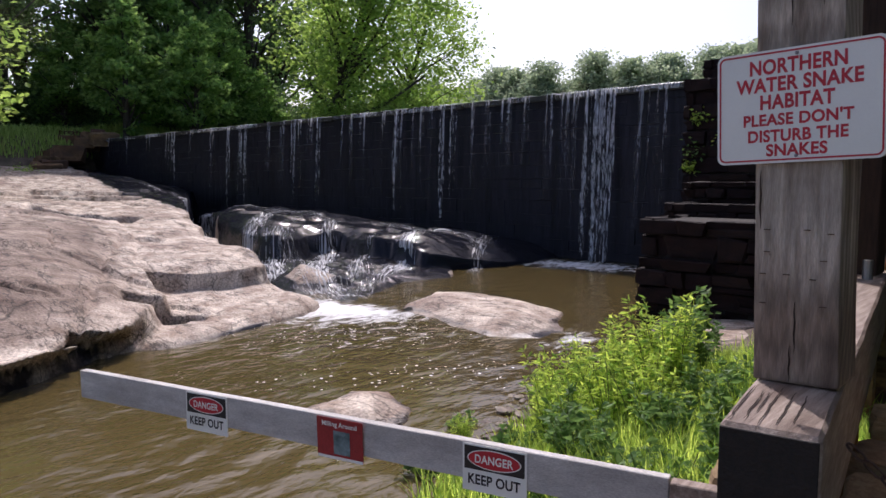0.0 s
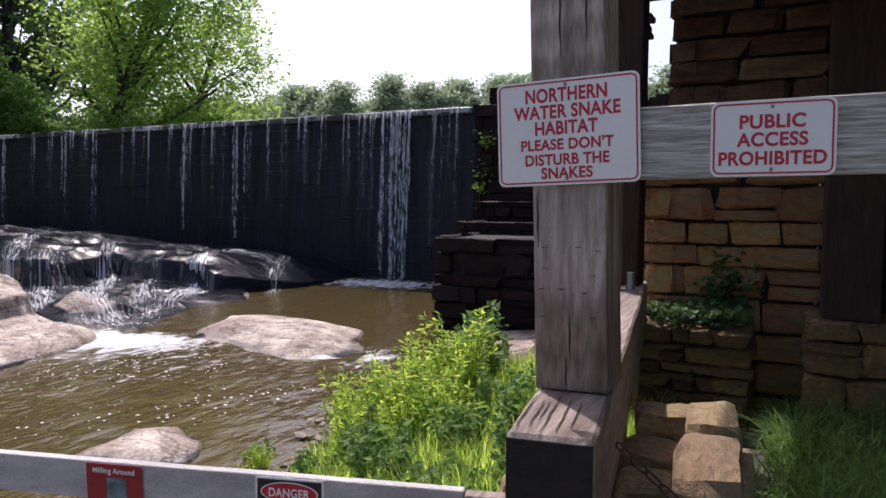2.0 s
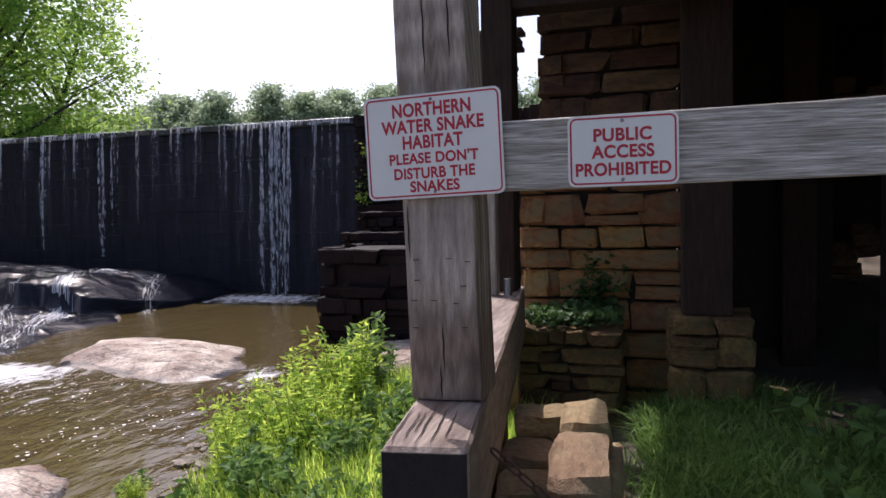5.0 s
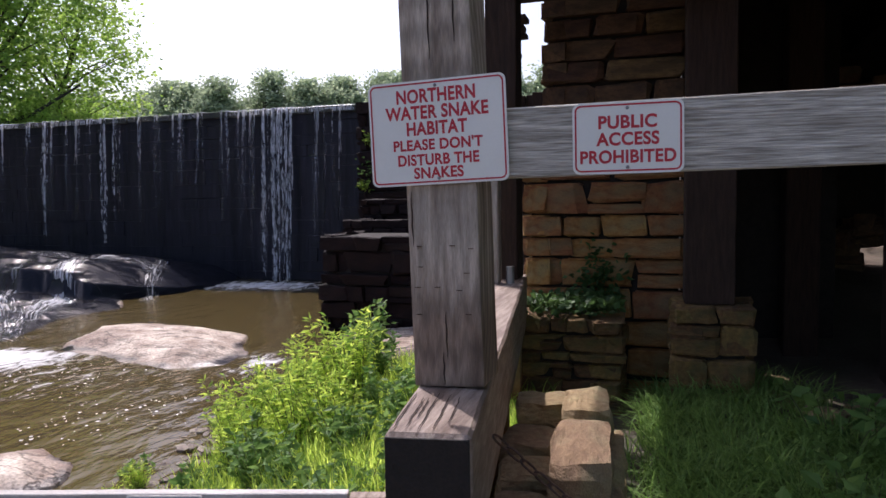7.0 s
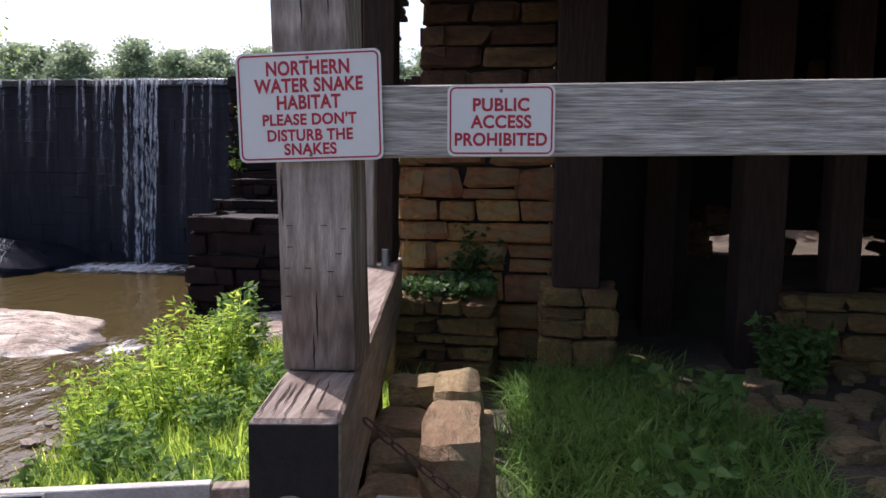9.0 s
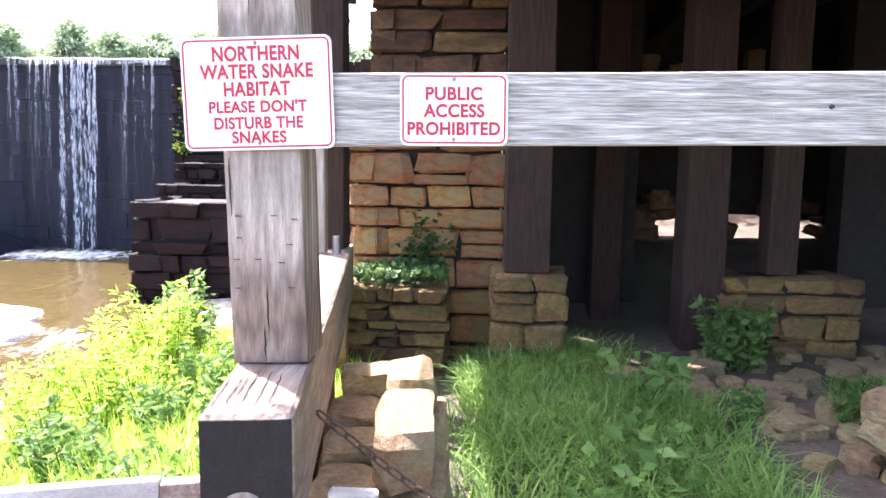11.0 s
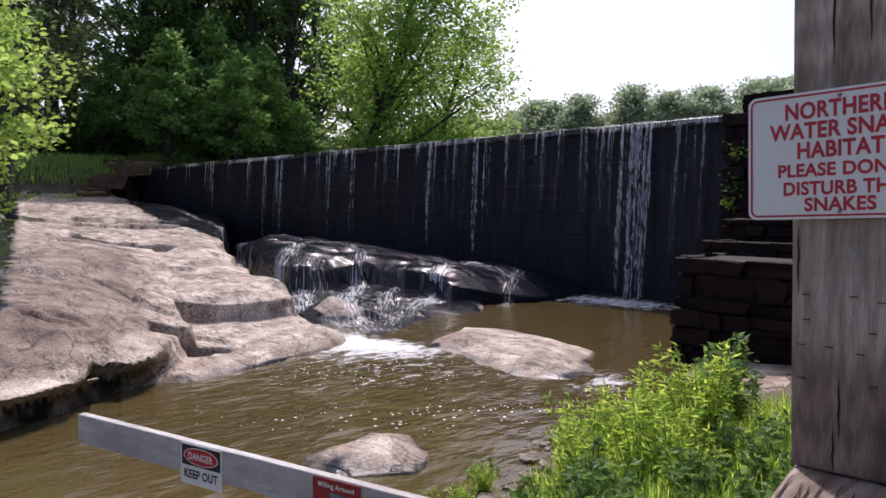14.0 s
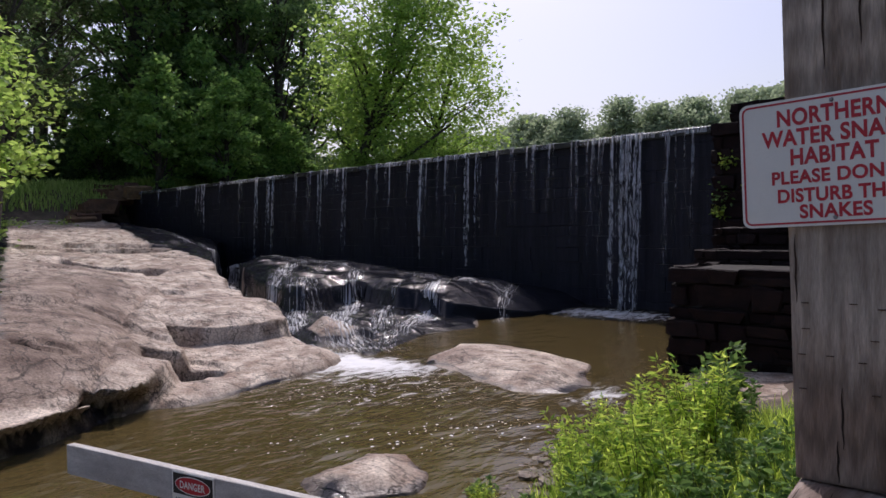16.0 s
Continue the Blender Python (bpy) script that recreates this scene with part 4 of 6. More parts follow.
M_RAPID = fall_material("rapid_water", 0.57, 0.72, 0.95)
nt = M_RAPID.node_tree
nt.nodes["Mapping"].inputs["Scale"].default_value = (1.6, 20, 1)
both = nt.nodes.new("ShaderNodeCombineXYZ")
for socket, name in ((0, "along"), (1, "across")):
    at = nt.nodes.new("ShaderNodeAttribute")
    at.attribute_name = name
    nt.links.new(at.outputs["Fac"], both.inputs[socket])
nt.links.new(both.outputs[0], nt.nodes["Mapping"].inputs[0])
for i, (pts, w, amount) in enumerate([
        # stream in the channel beside the dry slab
        ([(-28.5, 14.4), (-24.6, 12.0), (-20.5, 9.9), (-16.8, 8.0), (-14.0, 6.8), (-11.6, 6.0), (-9.6, 5.6), (-8.4, 5.3)], 0.95, (0.9, 0.8, 0.5, 0.7, 0.8, 1.0, 1.0, 0.7)),
        # run over the wet edge of the high slab
        ([(-34.0, 13.8), (-28.0, 12.5), (-24.0, 11.4), (-21.6, 10.5), (-20.2, 9.9)], 0.8, (0.5, 0.5, 0.8, 1.0, 1.0)),
        # film over the first lobe and down its face
        ([(-21.0, 13.4), (-18.6, 11.2), (-16.6, 9.4), (-15.2, 8.2), (-14.4, 7.4), (-13.0, 6.8), (-11.4, 6.2)], 0.9, (0.3, 0.35, 0.5, 0.7, 0.9, 0.8, 0.8)),
        ([(-19.0, 13.4), (-17.0, 11.0), (-15.2, 9.2), (-13.6, 7.8), (-12.6, 7.0), (-11.2, 6.2)], 1.3, (0.25, 0.25, 0.3, 0.45, 0.7, 0.9)),
        # notch between the lobes
        ([(-17.5, 13.2), (-16.0, 11.6), (-14.9, 10.5), (-14.0, 9.7), (-12.6, 8.4), (-10.9, 7.0), (-9.3, 6.2)], 1.1, (0.25, 0.3, 0.5, 0.8, 0.7, 0.6, 0.6)),
        # spill at the end of the second lobe
        ([(-13.0, 13.2), (-12.1, 11.3), (-11.5, 10.2), (-11.1, 9.6), (-10.6, 8.7), (-9.9, 7.5), (-9.1, 6.5)], 1.0, (0.3, 0.4, 0.8, 1.0, 1.0, 0.6, 0.5)),
        ([(-14.2, 12.8), (-13.2, 11.0), (-12.6, 9.9), (-12.0, 9.0), (-10.8, 7.8), (-9.6, 6.8)], 0.7, (0.25, 0.3, 0.55, 0.6, 0.6, 0.5)),
        ([(-11.4, 13.4), (-10.6, 12.0), (-9.9, 10.9), (-9.4, 10.3)], 0.7, (0.4, 0.6, 0.7, 0.6)),
        # thin spray-wet film along the ridge
        ([(-28.0, 13.9), (-24.0, 12.7), (-20.0, 12.0), (-16.0, 11.8), (-12.6, 12.0), (-10.2, 12.3)], 1.3, (0.6, 0.5, 0.4, 0.35, 0.5, 0.6)),
        # broad shallow run over the lower slope
        ([(-15.2, 9.2), (-12.7, 7.9), (-10.4, 6.7), (-8.6, 5.9)], 2.2, (0.35, 0.45, 0.5, 0.55)),
        ([(-12.2, 9.3), (-10.9, 8.3), (-9.6, 7.0), (-8.8, 6.2)], 1.6, (0.4, 0.55, 0.45, 0.4))]):
    rapid("rapid", pts, w, 60 + i, "white water rushing down dark wet ledges", M_RAPID, amount)


# ---- railing with signs ----
def lettering(lines, parent, mat, m, label, bold=0.024):
    """Flat painted words: rows of (text, centre x, baseline y, capital height, width)."""
    for text, cx, by, tall, width in lines:
        cu = bpy.data.curves.new("lettering", "FONT")
        cu.body, cu.size, cu.align_x = text, 1.0, "CENTER"
        cu.offset = bold
        cu.space_character = 1.05
        tmp = bpy.data.objects.new("lettering", cu)
        me = bpy.data.meshes.new_from_object(tmp)
        bpy.data.objects.remove(tmp)
        co = np.empty(len(me.vertices) * 3, np.float32)
        me.vertices.foreach_get("co", co)
        xs_, ys_ = co[0::3], co[1::3]
        k = width / float(xs_.max() - xs_.min())
        mid = float(xs_.max() + xs_.min()) / 2
        me.transform(m @ Matrix.Translation((cx - mid * k, by, 0)) @ Matrix.Diagonal((k, tall / float(ys_.max()), 1, 1)))
        finish(new("lettering", me), mat, parent, label)


def rounded(w, h, r, n=6):
    pts = []
    for cx, cy, a in ((w / 2 - r, h / 2 - r, 0), (-w / 2 + r, h / 2 - r, 90), (-w / 2 + r, -h / 2 + r, 180), (w / 2 - r, -h / 2 + r, 270)):
        for k in range(n + 1):
            t = radians(a + 90 * k / n)
            pts.append((cx + r * math.cos(t), cy + r * math.sin(t)))
    return pts


def plate(name, w, h, r, thick, mat, parent, m, label="", z=0.0, bend=0.0):
    bm = bmesh.new()
    pts = rounded(w, h, r)
    lo = [bm.verts.new(m @ Vector((x, y, z - thick))) for x, y in pts]
    hi = [bm.verts.new(m @ Vector((x, y, z))) for x, y in pts]
    bm.faces.new(hi)
    bm.faces.new(lo[::-1])
    for i in range(len(pts)):
        j = (i + 1) % len(pts)
        bm.faces.new((lo[i], lo[j], hi[j], hi[i]))
    return part(name, bm, mat, parent, label)


def band(name, w, h, r, t, mat, parent, m, z):
    bm = bmesh.new()
    a = [bm.verts.new(m @ Vector((x, y, z))) for x, y in rounded(w, h, r)]
    b = [bm.verts.new(m @ Vector((x, y, z))) for x, y in rounded(w - 2 * t, h - 2 * t, max(r - t, 0.002))]
    for i in range(len(a)):
        j = (i + 1) % len(a)
        bm.faces.new((a[i], a[j], b[j], b[i]))
    return part(name, bm, mat, parent, "red border line")


def ellipse(name, w, h, mat, parent, m, z, label=""):
    bm = bmesh.new()
    bm.faces.new([bm.verts.new(m @ Vector((w / 2 * math.cos(a * math.pi / 16), h / 2 * math.sin(a * math.pi / 16), z))) for a in range(32)])
    return part(name, bm, mat, parent, label)


def rivet(x, y, parent, m, r=0.005):
    bm = bmesh.new()
    bmesh.ops.create_cone(bm, cap_ends=True, segments=10, radius1=r, radius2=r * 0.6, depth=0.005, matrix=m @ Matrix.Translation((x, y, 0.003)))
    part("bolt", bm, M_STEEL, parent, "grey bolt head")


def facing(cx, cy, cz, spin=0.0, yaw=0.0, tip=0.0):
    """A plane that looks towards -y: its x runs along the rail, its y up."""
    return Matrix.Translation((cx, cy, cz)) @ Matrix.Rotation(radians(yaw), 4, "Z") @ Matrix.Rotation(radians(90 + tip), 4, "X") @ Matrix.Rotation(radians(spin), 4, "Z")


def warning_sign(name, m, w, h, lines, label):
    at = m.translation.copy()
    s = thing(name, at, label, "sign")
    plate("panel", w, h, 0.02, 0.003, M_SIGN, s, m)
    band("border", w - 0.012, h - 0.012, 0.017, 0.0045, M_RED, s, m, 0.0008)
    lettering(lines, s, M_RED, m @ Matrix.Translation((0, 0, 0.0010)), "red capital lettering", 0.031)
    for y in (h / 2 - 0.017, -h / 2 + 0.017):
        rivet(0, y, s, m)
    return s


# leaning square post on the end of a sill beam
post = thing("railing_post", (0.21, 0.1, 1.72), "weathered grey square timber post with checks", "post")
LEAN = Matrix.Translation((0.205, 0, 1.72)) @ Matrix.Rotation(radians(-1.6), 4, "Y") @ Matrix.Translation((-0.205, 0, -1.72))
bm = bmesh.new()
box(bm, (0.125, 0.012, 1.715), (0.338, 0.205, 4.3), 0.009, None, 2)
es = [e for e in bm.edges if abs(e.verts[0].co.z - e.verts[1].co.z) > 1]
bmesh.ops.subdivide_edges(bm, edges=es, cuts=24)
for v in bm.verts:
    v.co += noise.noise_vector(v.co * 4) * 0.0025
    v.co = LEAN @ v.co
part("shaft", bm, M_POST, post)
# drying checks and staple rows on the post's face
rng = random.Random(8)
for x, z0, l in ((0.232, 1.80, 0.14), (0.142, 2.13, 0.16), (0.215, 2.66, 0.25), (0.29, 2.7, 0.2), (0.22, 1.72, 0.1)):
    bm = bmesh.new()
    for k in range(9):
        z = z0 + l * k / 8
        w = 0.0022 * math.sin(math.pi * (k + 0.3) / 8.6) + 0.0003
        o = 0.0012 * math.sin(k * 1.7)
        bm.verts.new(LEAN @ Vector((x + o - w, 0.0085, z)))
        bm.verts.new(LEAN @ Vector((x + o + w, 0.0085, z)))
    bm.verts.ensure_lookup_table()
    for k in range(8):
        bm.faces.new([bm.verts[i] for i in (2 * k, 2 * k + 1, 2 * k + 3, 2 * k + 2)])
    part("check", bm, M_DARKWOOD, post, "dark drying check in the wood")
for x, z in ((0.16, 2.13), (0.26, 2.13), (0.315, 2.12), (0.15, 2.01), (0.21, 2.01), (0.275, 2.0), (0.15, 1.93), (0.3, 1.93), (0.16, 2.07), (0.3, 2.05)):
    bm = bmesh.new()
    box(bm, (x - 0.008, 0.007, z - 0.001), (x + 0.008, 0.011, z + 0.001), 0, LEAN)
    part("staple", bm, M_RUST, post, "rusty staple")

# sill beam running back under the posts
SILL = Matrix.Translation((0.27, -0.39, 0)) @ Matrix.Rotation(radians(8.0), 4, "Z") @ Matrix.Translation((-0.27, 0.39, 0))
sill = thing("sill_beam", (0.27, -0.3, 1.3), "weathered timber sill beam with cracked top", "beam")
timber("timber", (0.188, -0.39, 1.36), (0.400, 3.1, 1.712), M_SILL, sill, m=SILL, bevel=0.01, cuts=30, warp=0.004)
for x, l, o in ((0.205, 0.33, 0.0), (0.235, 0.26, 0.03), (0.27, 0.34, 0.0), (0.305, 0.30, 0.02), (0.335, 0.24, 0.06), (0.25, 0.18, 0.1)):
    bm = bmesh.new()
    for k in range(9):
        y = -0.385 + o + l * k / 8
        w = 0.002 * math.sin(math.pi * (k + 0.6) / 9.2) + 0.0003
        d = 0.006 * noise.noise(Vector((x * 30, k * 0.6, 0)))
        bm.verts.new(SILL @ Vector((x + d - w, y, 1.7165)))
        bm.verts.new(SILL @ Vector((x + d + w, y, 1.7165)))
    bm.verts.ensure_lookup_table()
    for k in range(8):
        bm.faces.new([bm.verts[i] for i in (2 * k, 2 * k + 1, 2 * k + 3, 2 * k + 2)])
    part("crack", bm, M_DARKWOOD, sill, "dark crack along the grain")
# thin plate over the beam's end: stain and painted shade together
bm = bmesh.new()
box(bm, (0.192, -0.396, 1.362), (0.396, -0.388, 1.702), 0.002, SILL)
part("end_grain", bm, M_END, sill, "stained end grain, shade in its dark colour")
bm = bmesh.new()
bmesh.ops.create_uvsphere(bm, u_segments=14, v_segments=8, radius=1, matrix=SILL @ Matrix.Translation((0.285, -0.3955, 1.50)) @ Matrix.Diagonal((0.045, 0.003, 0.035, 1)))
part("patch", bm, M_SILL, sill, "pale scraped patch on the beam's end", True)
for x in (0.16, 0.40):
    bm = bmesh.new()
    box(bm, (0.165, 0.3 + x * 6, 0.3), (0.37, 0.55 + x * 6, 1.37), 0.03, SILL)
    part("footing", bm, M_STONE, sill, "rough stone footing")

# far posts of the same line
far_post = thing("timber_post", (-0.2, 2.85, 1.7), "dark brown square timber post", "post", "posts on the sill beam")
timber("shaft", (-0.30, 2.75, 1.71), (-0.09, 2.96, 4.6), M_DARKWOOD, far_post)
thin_post = thing("slim_post", (-0.1, 2.2, 1.7), "slim weathered grey post", "post", "posts on the sill beam")
timber("shaft", (-0.255, 2.5, 1.71), (-0.165, 2.6, 3.0), M_WOOD, thin_post)
bolt = thing("anchor_bolt", (-0.02, 2.45, 1.71), "short steel anchor bolt on the sill beam", "bolt")
bm = bmesh.new()
bmesh.ops.create_cone(bm, cap_ends=True, segments=12, radius1=0.028, radius2=0.028, depth=0.11, matrix=Matrix.Translation((-0.1, 2.55, 1.765)))
part("shank", bm, M_STEEL, bolt)

# top rail
rail = thing("top_rail", (1.7, 0.03, 2.41), "grey weathered horizontal railing board", "rail")
RAIL = Matrix.Translation((0.305, 0.009, 2.416)) @ Matrix.Rotation(radians(2.5), 4, "Z") @ Matrix.Rotation(radians(-0.92), 4, "Y")
timber("board", (0, 0, -0.0975), (3.05, 0.040, 0.0975), M_WOODY, rail, bevel=0.004, m=RAIL, cuts=20, warp=0.002)
for x, z in ((1.74, 2.42), (2.02, 2.42), (2.03, 2.405), (2.9, 2.42)):
    bm = bmesh.new()
    bmesh.ops.create_cone(bm, cap_ends=True, segments=8, radius1=0.007, radius2=0.006, depth=0.006, matrix=RAIL @ pose(x - 0.305, -0.002, z - 2.416, 90))
    part("nail", bm, M_RUST, rail, "rusty nail head")
end_post = thing("end_post", (3.43, 0.18, 0.7), "weathered square timber post", "post")
timber("shaft", (3.35, 0.08, 0.5), (3.55, 0.28, 3.9), M_WOOD, end_post)

warning_sign("snake_sign", facing(0.211, -0.002, 2.457, 2.0), 0.408, 0.297,
             [("NORTHERN", 0, 0.087, 0.038, 0.234), ("WATER SNAKE", 0, 0.041, 0.037, 0.306), ("HABITAT", 0, -0.005, 0.037, 0.180), ("PLEASE DON'T", 0, -0.048, 0.031, 0.266),
              ("DISTURB THE", 0, -0.091, 0.031, 0.242), ("SNAKES", 0, -0.129, 0.031, 0.148)],
             "white sign with red border about snake habitat")
warning_sign("access_sign", facing(0.735, 0.0225, 2.422, 0.5, 2.5), 0.288, 0.191,
             [("PUBLIC", 0, 0.026, 0.034, 0.151), ("ACCESS", 0, -0.019, 0.034, 0.163), ("PROHIBITED", 0, -0.066, 0.034, 0.248)],
             "white sign with red border forbidding public access")

# low board over the pool with its signs
A, B = Vector((-2.95, -0.632, 1.306)), Vector((-0.02, 0.16, 1.308))
yaw = math.degrees(math.atan2(B.y - A.y, B.x - A.x))
low = thing("low_rail", (-1.5, -0.25, 1.25), "pale weathered board rail over the pool", "rail")
LOWM = Matrix.Translation(A) @ Matrix.Rotation(radians(yaw), 4, "Z")
length = (B - A).length
timber("board", (0, 0.0, -0.142), (length - 0.14, 0.04, 0.0), M_BOARD, low, m=LOWM, bevel=0.003, cuts=24, warp=0.002)
timber("end_block", (length - 0.137, -0.004, -0.150), (length + 0.16, 0.05, -0.012), M_SILL, low, "dark end piece of the rail", m=LOWM, bevel=0.004, cuts=4)


def danger_sign(u, tip):
    m = facing(*(LOWM @ Vector((u, -0.004, -0.004 - 0.089))), 0, yaw, tip)
    s = thing("danger_sign", m.translation, "white, black and red danger keep out sign on the board", "sign", "danger signs")
    plate("panel", 0.252, 0.178, 0.004, 0.002, M_SIGN, s, m)
    bm = bmesh.new()
    box(bm, (-0.118, -0.006, 0.0006), (0.118, 0.082, 0.0012), 0, m)
    part("black_field", bm, M_BLACK, s, "black upper field")
    ellipse("white_oval", 0.212, 0.076, M_SIGN, s, m @ Matrix.Translation((0, 0.038, 0)), 0.0018, "white oval rim")
    ellipse("red_oval", 0.203, 0.068, M_RED, s, m @ Matrix.Translation((0, 0.038, 0)), 0.0024, "red oval")
    lettering([("DANGER", 0, 0.0225, 0.031, 0.150)], s, M_SIGN, m @ Matrix.Translation((0, 0, 0.003)), "white capital lettering")
    lettering([("KEEP OUT", 0, -0.060, 0.038, 0.205)], s, M_BLACK, m @ Matrix.Translation((0, 0, 0.0014)), "black capital lettering", 0.028)
    return s


def along(p):
    return (Vector(p) - A).dot((B - A).normalized())


danger_sign(along((-2.10, -0.43, 1.3)), 0)
danger_sign(along((-0.745, -0.03, 1.3)), 0)
m = facing(*(LOWM @ Vector((along((-1.39, -0.235, 1.3)), -0.008, -0.004 - 0.085))), 0, yaw, 2)
info = thing("info_sign", m.translation, "small faded red notice with white title on the board", "sign")
plate("panel", 0.224, 0.172, 0.006, 0.002, M_SIGNRED, info, m)
bm = bmesh.new()
box(bm, (-0.03, -0.064, 0.0006), (0.05, 0.035, 0.0012), 0, m)
part("picture", bm, M_TEAL, info, "dark teal picture block")
lettering([("Milling Around", 0.0, 0.052, 0.020, 0.17)], info, M_SIGN, m @ Matrix.Translation((0, 0, 0.001)), "white title lettering")
bm = bmesh.new()
box(bm, (-0.11, -0.086, 0.0006), (0.11, -0.074, 0.0012), 0, m)
part("strip", bm, M_SIGN, info, "white strip")

# chain from the sill to the next post
chain = thing("chain", (0.4, -0.15, 1.6), "sagging rusty iron chain hooked on the sill beam", "chain")
link = bmesh.new()
ring = []
N, K = 14, 6
for i in range(N):
    a = 2 * math.pi * i / N
    c = Vector((0.019 * math.cos(a) + (0.008 if math.cos(a) > 0 else -0.008), 0.011 * math.sin(a), 0))
    rad = Vector((math.cos(a), math.sin(a), 0))
    ring.append([link.verts.new(c + rad * 0.0032 * math.cos(2 * math.pi * k / K) + Vector((0, 0, 0.0032 * math.sin(2 * math.pi * k / K)))) for k in range(K)])
for i in range(N):
    for k in range(K):
        link.faces.new((ring[i][k], ring[(i + 1) % N][k], ring[(i + 1) % N][(k + 1) % K], ring[i][(k + 1) % K]))
link_mesh = bpy.data.meshes.new("link")
link.to_mesh(link_mesh)
link.free()
link_mesh.materials.append(M_RUST)
p0, p1, sag = Vector((0.40, -0.14, 1.635)), Vector((3.35, 0.0, 1.55)), 0.62
pts = [p0.lerp(p1, t) - Vector((0, 0, sag * 4 * t * (1 - t))) for t in [i / 400 for i in range(401)]]
run, i, last = 0.0, 0, pts[0]
for a, b in zip(pts, pts[1:]):
    run += (b - a).length
    if run > 0.040:
        ob = new("link", link_mesh)
        q = (b - last).to_track_quat("X", "Z").to_matrix().to_4x4()
        ob.parent = chain
        ob.matrix_parent_inverse = Matrix.Translation(-chain.location)
        ob.matrix_basis = Matrix.Translation((b + last) / 2) @ q @ Matrix.Rotation(radians(90 * (i % 2) + 20), 4, "X")
        last, run, i = b.copy(), 0.0, i + 1


# ---- stonework ----
stone_kinds = [block_mesh(random.Random(s), 0.17) for s in range(8)]
for me in stone_kinds:
    me.materials.append(M_STONE)
dark_brown_kinds = [block_mesh(random.Random(s + 90), 0.17) for s in range(6)]
for me in dark_brown_kinds:
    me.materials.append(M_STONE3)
shaded_mossy_kinds = [block_mesh(random.Random(s + 130), 0.20) for s in range(8)]
for me in shaded_mossy_kinds:
    me.materials.append(M_STONE4)
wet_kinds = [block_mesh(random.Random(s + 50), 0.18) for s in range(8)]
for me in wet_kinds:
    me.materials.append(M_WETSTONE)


def loose_stone(parent, c, s, kinds, rng, turn=0.0, tilt=0.0):
    ob = new("stone", rng.choice(kinds))
    ob.matrix_basis = Matrix.Translation(c) @ Matrix.Rotation(turn, 4, "Z") @ Matrix.Rotation(tilt, 4, "X") @ Matrix.Diagonal((*s, 1))
    if parent is not None:
        ob.parent = parent
        ob.matrix_parent_inverse = Matrix.Translation(-parent.location)
    return ob


def stone_wall(name, a, b, label, kinds, seed, course=(0.10, 0.22), run=(0.18, 0.5), jut=0.03, core=M_MORTAR_SHADE, sides="f", category="wall", kind=""):
    """Coursed rubble on the faces of a block from a to b."""
    rng = random.Random(seed)
    w = thing(name, ((a[0] + b[0]) / 2, (a[1] + b[1]) / 2, a[2]), label, category, kind=kind)
    bm = bmesh.new()
    box(bm, (a[0] + 0.05, a[1] + 0.06, a[2]), (b[0] - 0.05, b[1] - 0.03, b[2] - 0.04))
    part("core", bm, core, w, "dark mortar core")
    z = a[2]
    while z < b[2] - 0.03:
        h = min(rng.uniform(*course), b[2] - z)
        if b[2] - z - h < course[0] * 0.6:
            h = b[2] - z
        for side in sides:
            lo, hi = (a[0], b[0]) if side in "fb" else (a[1], b[1])
            x = lo - rng.uniform(0, 0.04)
            while x < hi - 0.05:
                l = min(rng.uniform(*run), hi - x + rng.uniform(-0.01, 0.03))
                if hi - x - l < run[0] * 0.5:
                    l = hi - x
                d = 0.20
                hh = h * rng.uniform(0.93, 1.0)
                o = rng.uniform(-jut, jut * 0.4)
                if side == "f":
                    c, s = (x + l / 2, a[1] + d / 2 + o, z + hh / 2), (l - 0.014, d, hh - 0.012)
                elif side == "l":
                    c, s = (a[0] + d / 2 + o, x + l / 2, z + hh / 2), (d, l - 0.014, hh - 0.012)
                else:
                    c, s = (b[0] - d / 2 - o, x + l / 2, z + hh / 2), (d, l - 0.014, hh - 0.012)
                if side == "f" and h > course[0] * 1.4 and rng.random() < 0.35:
                    q = rng.uniform(0.35, 0.65)
                    loose_stone(w, (c[0], c[1], z + hh * q / 2), (s[0], s[1], hh * q - 0.01), kinds, rng, rng.uniform(-0.06, 0.06), 0.0)
                    c, s = (c[0], c[1] + rng.uniform(-0.02, 0.02), z + hh * (1 + q) / 2), (s[0], s[1], hh * (1 - q) - 0.01)
                loose_stone(w, c, s, kinds, rng, rng.uniform(-0.05, 0.05), rng.uniform(-0.05, 0.05))
                x += l
        z += h
    return w


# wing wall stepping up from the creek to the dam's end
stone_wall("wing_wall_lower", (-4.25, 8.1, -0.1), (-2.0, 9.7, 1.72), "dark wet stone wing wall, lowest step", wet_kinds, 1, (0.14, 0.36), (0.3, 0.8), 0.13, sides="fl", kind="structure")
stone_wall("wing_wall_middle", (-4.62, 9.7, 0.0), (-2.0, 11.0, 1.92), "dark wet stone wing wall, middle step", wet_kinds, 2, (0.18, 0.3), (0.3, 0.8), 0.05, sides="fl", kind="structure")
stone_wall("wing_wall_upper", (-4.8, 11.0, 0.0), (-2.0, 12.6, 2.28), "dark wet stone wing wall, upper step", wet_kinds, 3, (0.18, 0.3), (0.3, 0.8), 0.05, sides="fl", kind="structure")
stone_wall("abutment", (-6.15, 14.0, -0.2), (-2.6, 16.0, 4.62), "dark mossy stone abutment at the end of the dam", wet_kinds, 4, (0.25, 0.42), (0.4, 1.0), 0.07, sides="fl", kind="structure")
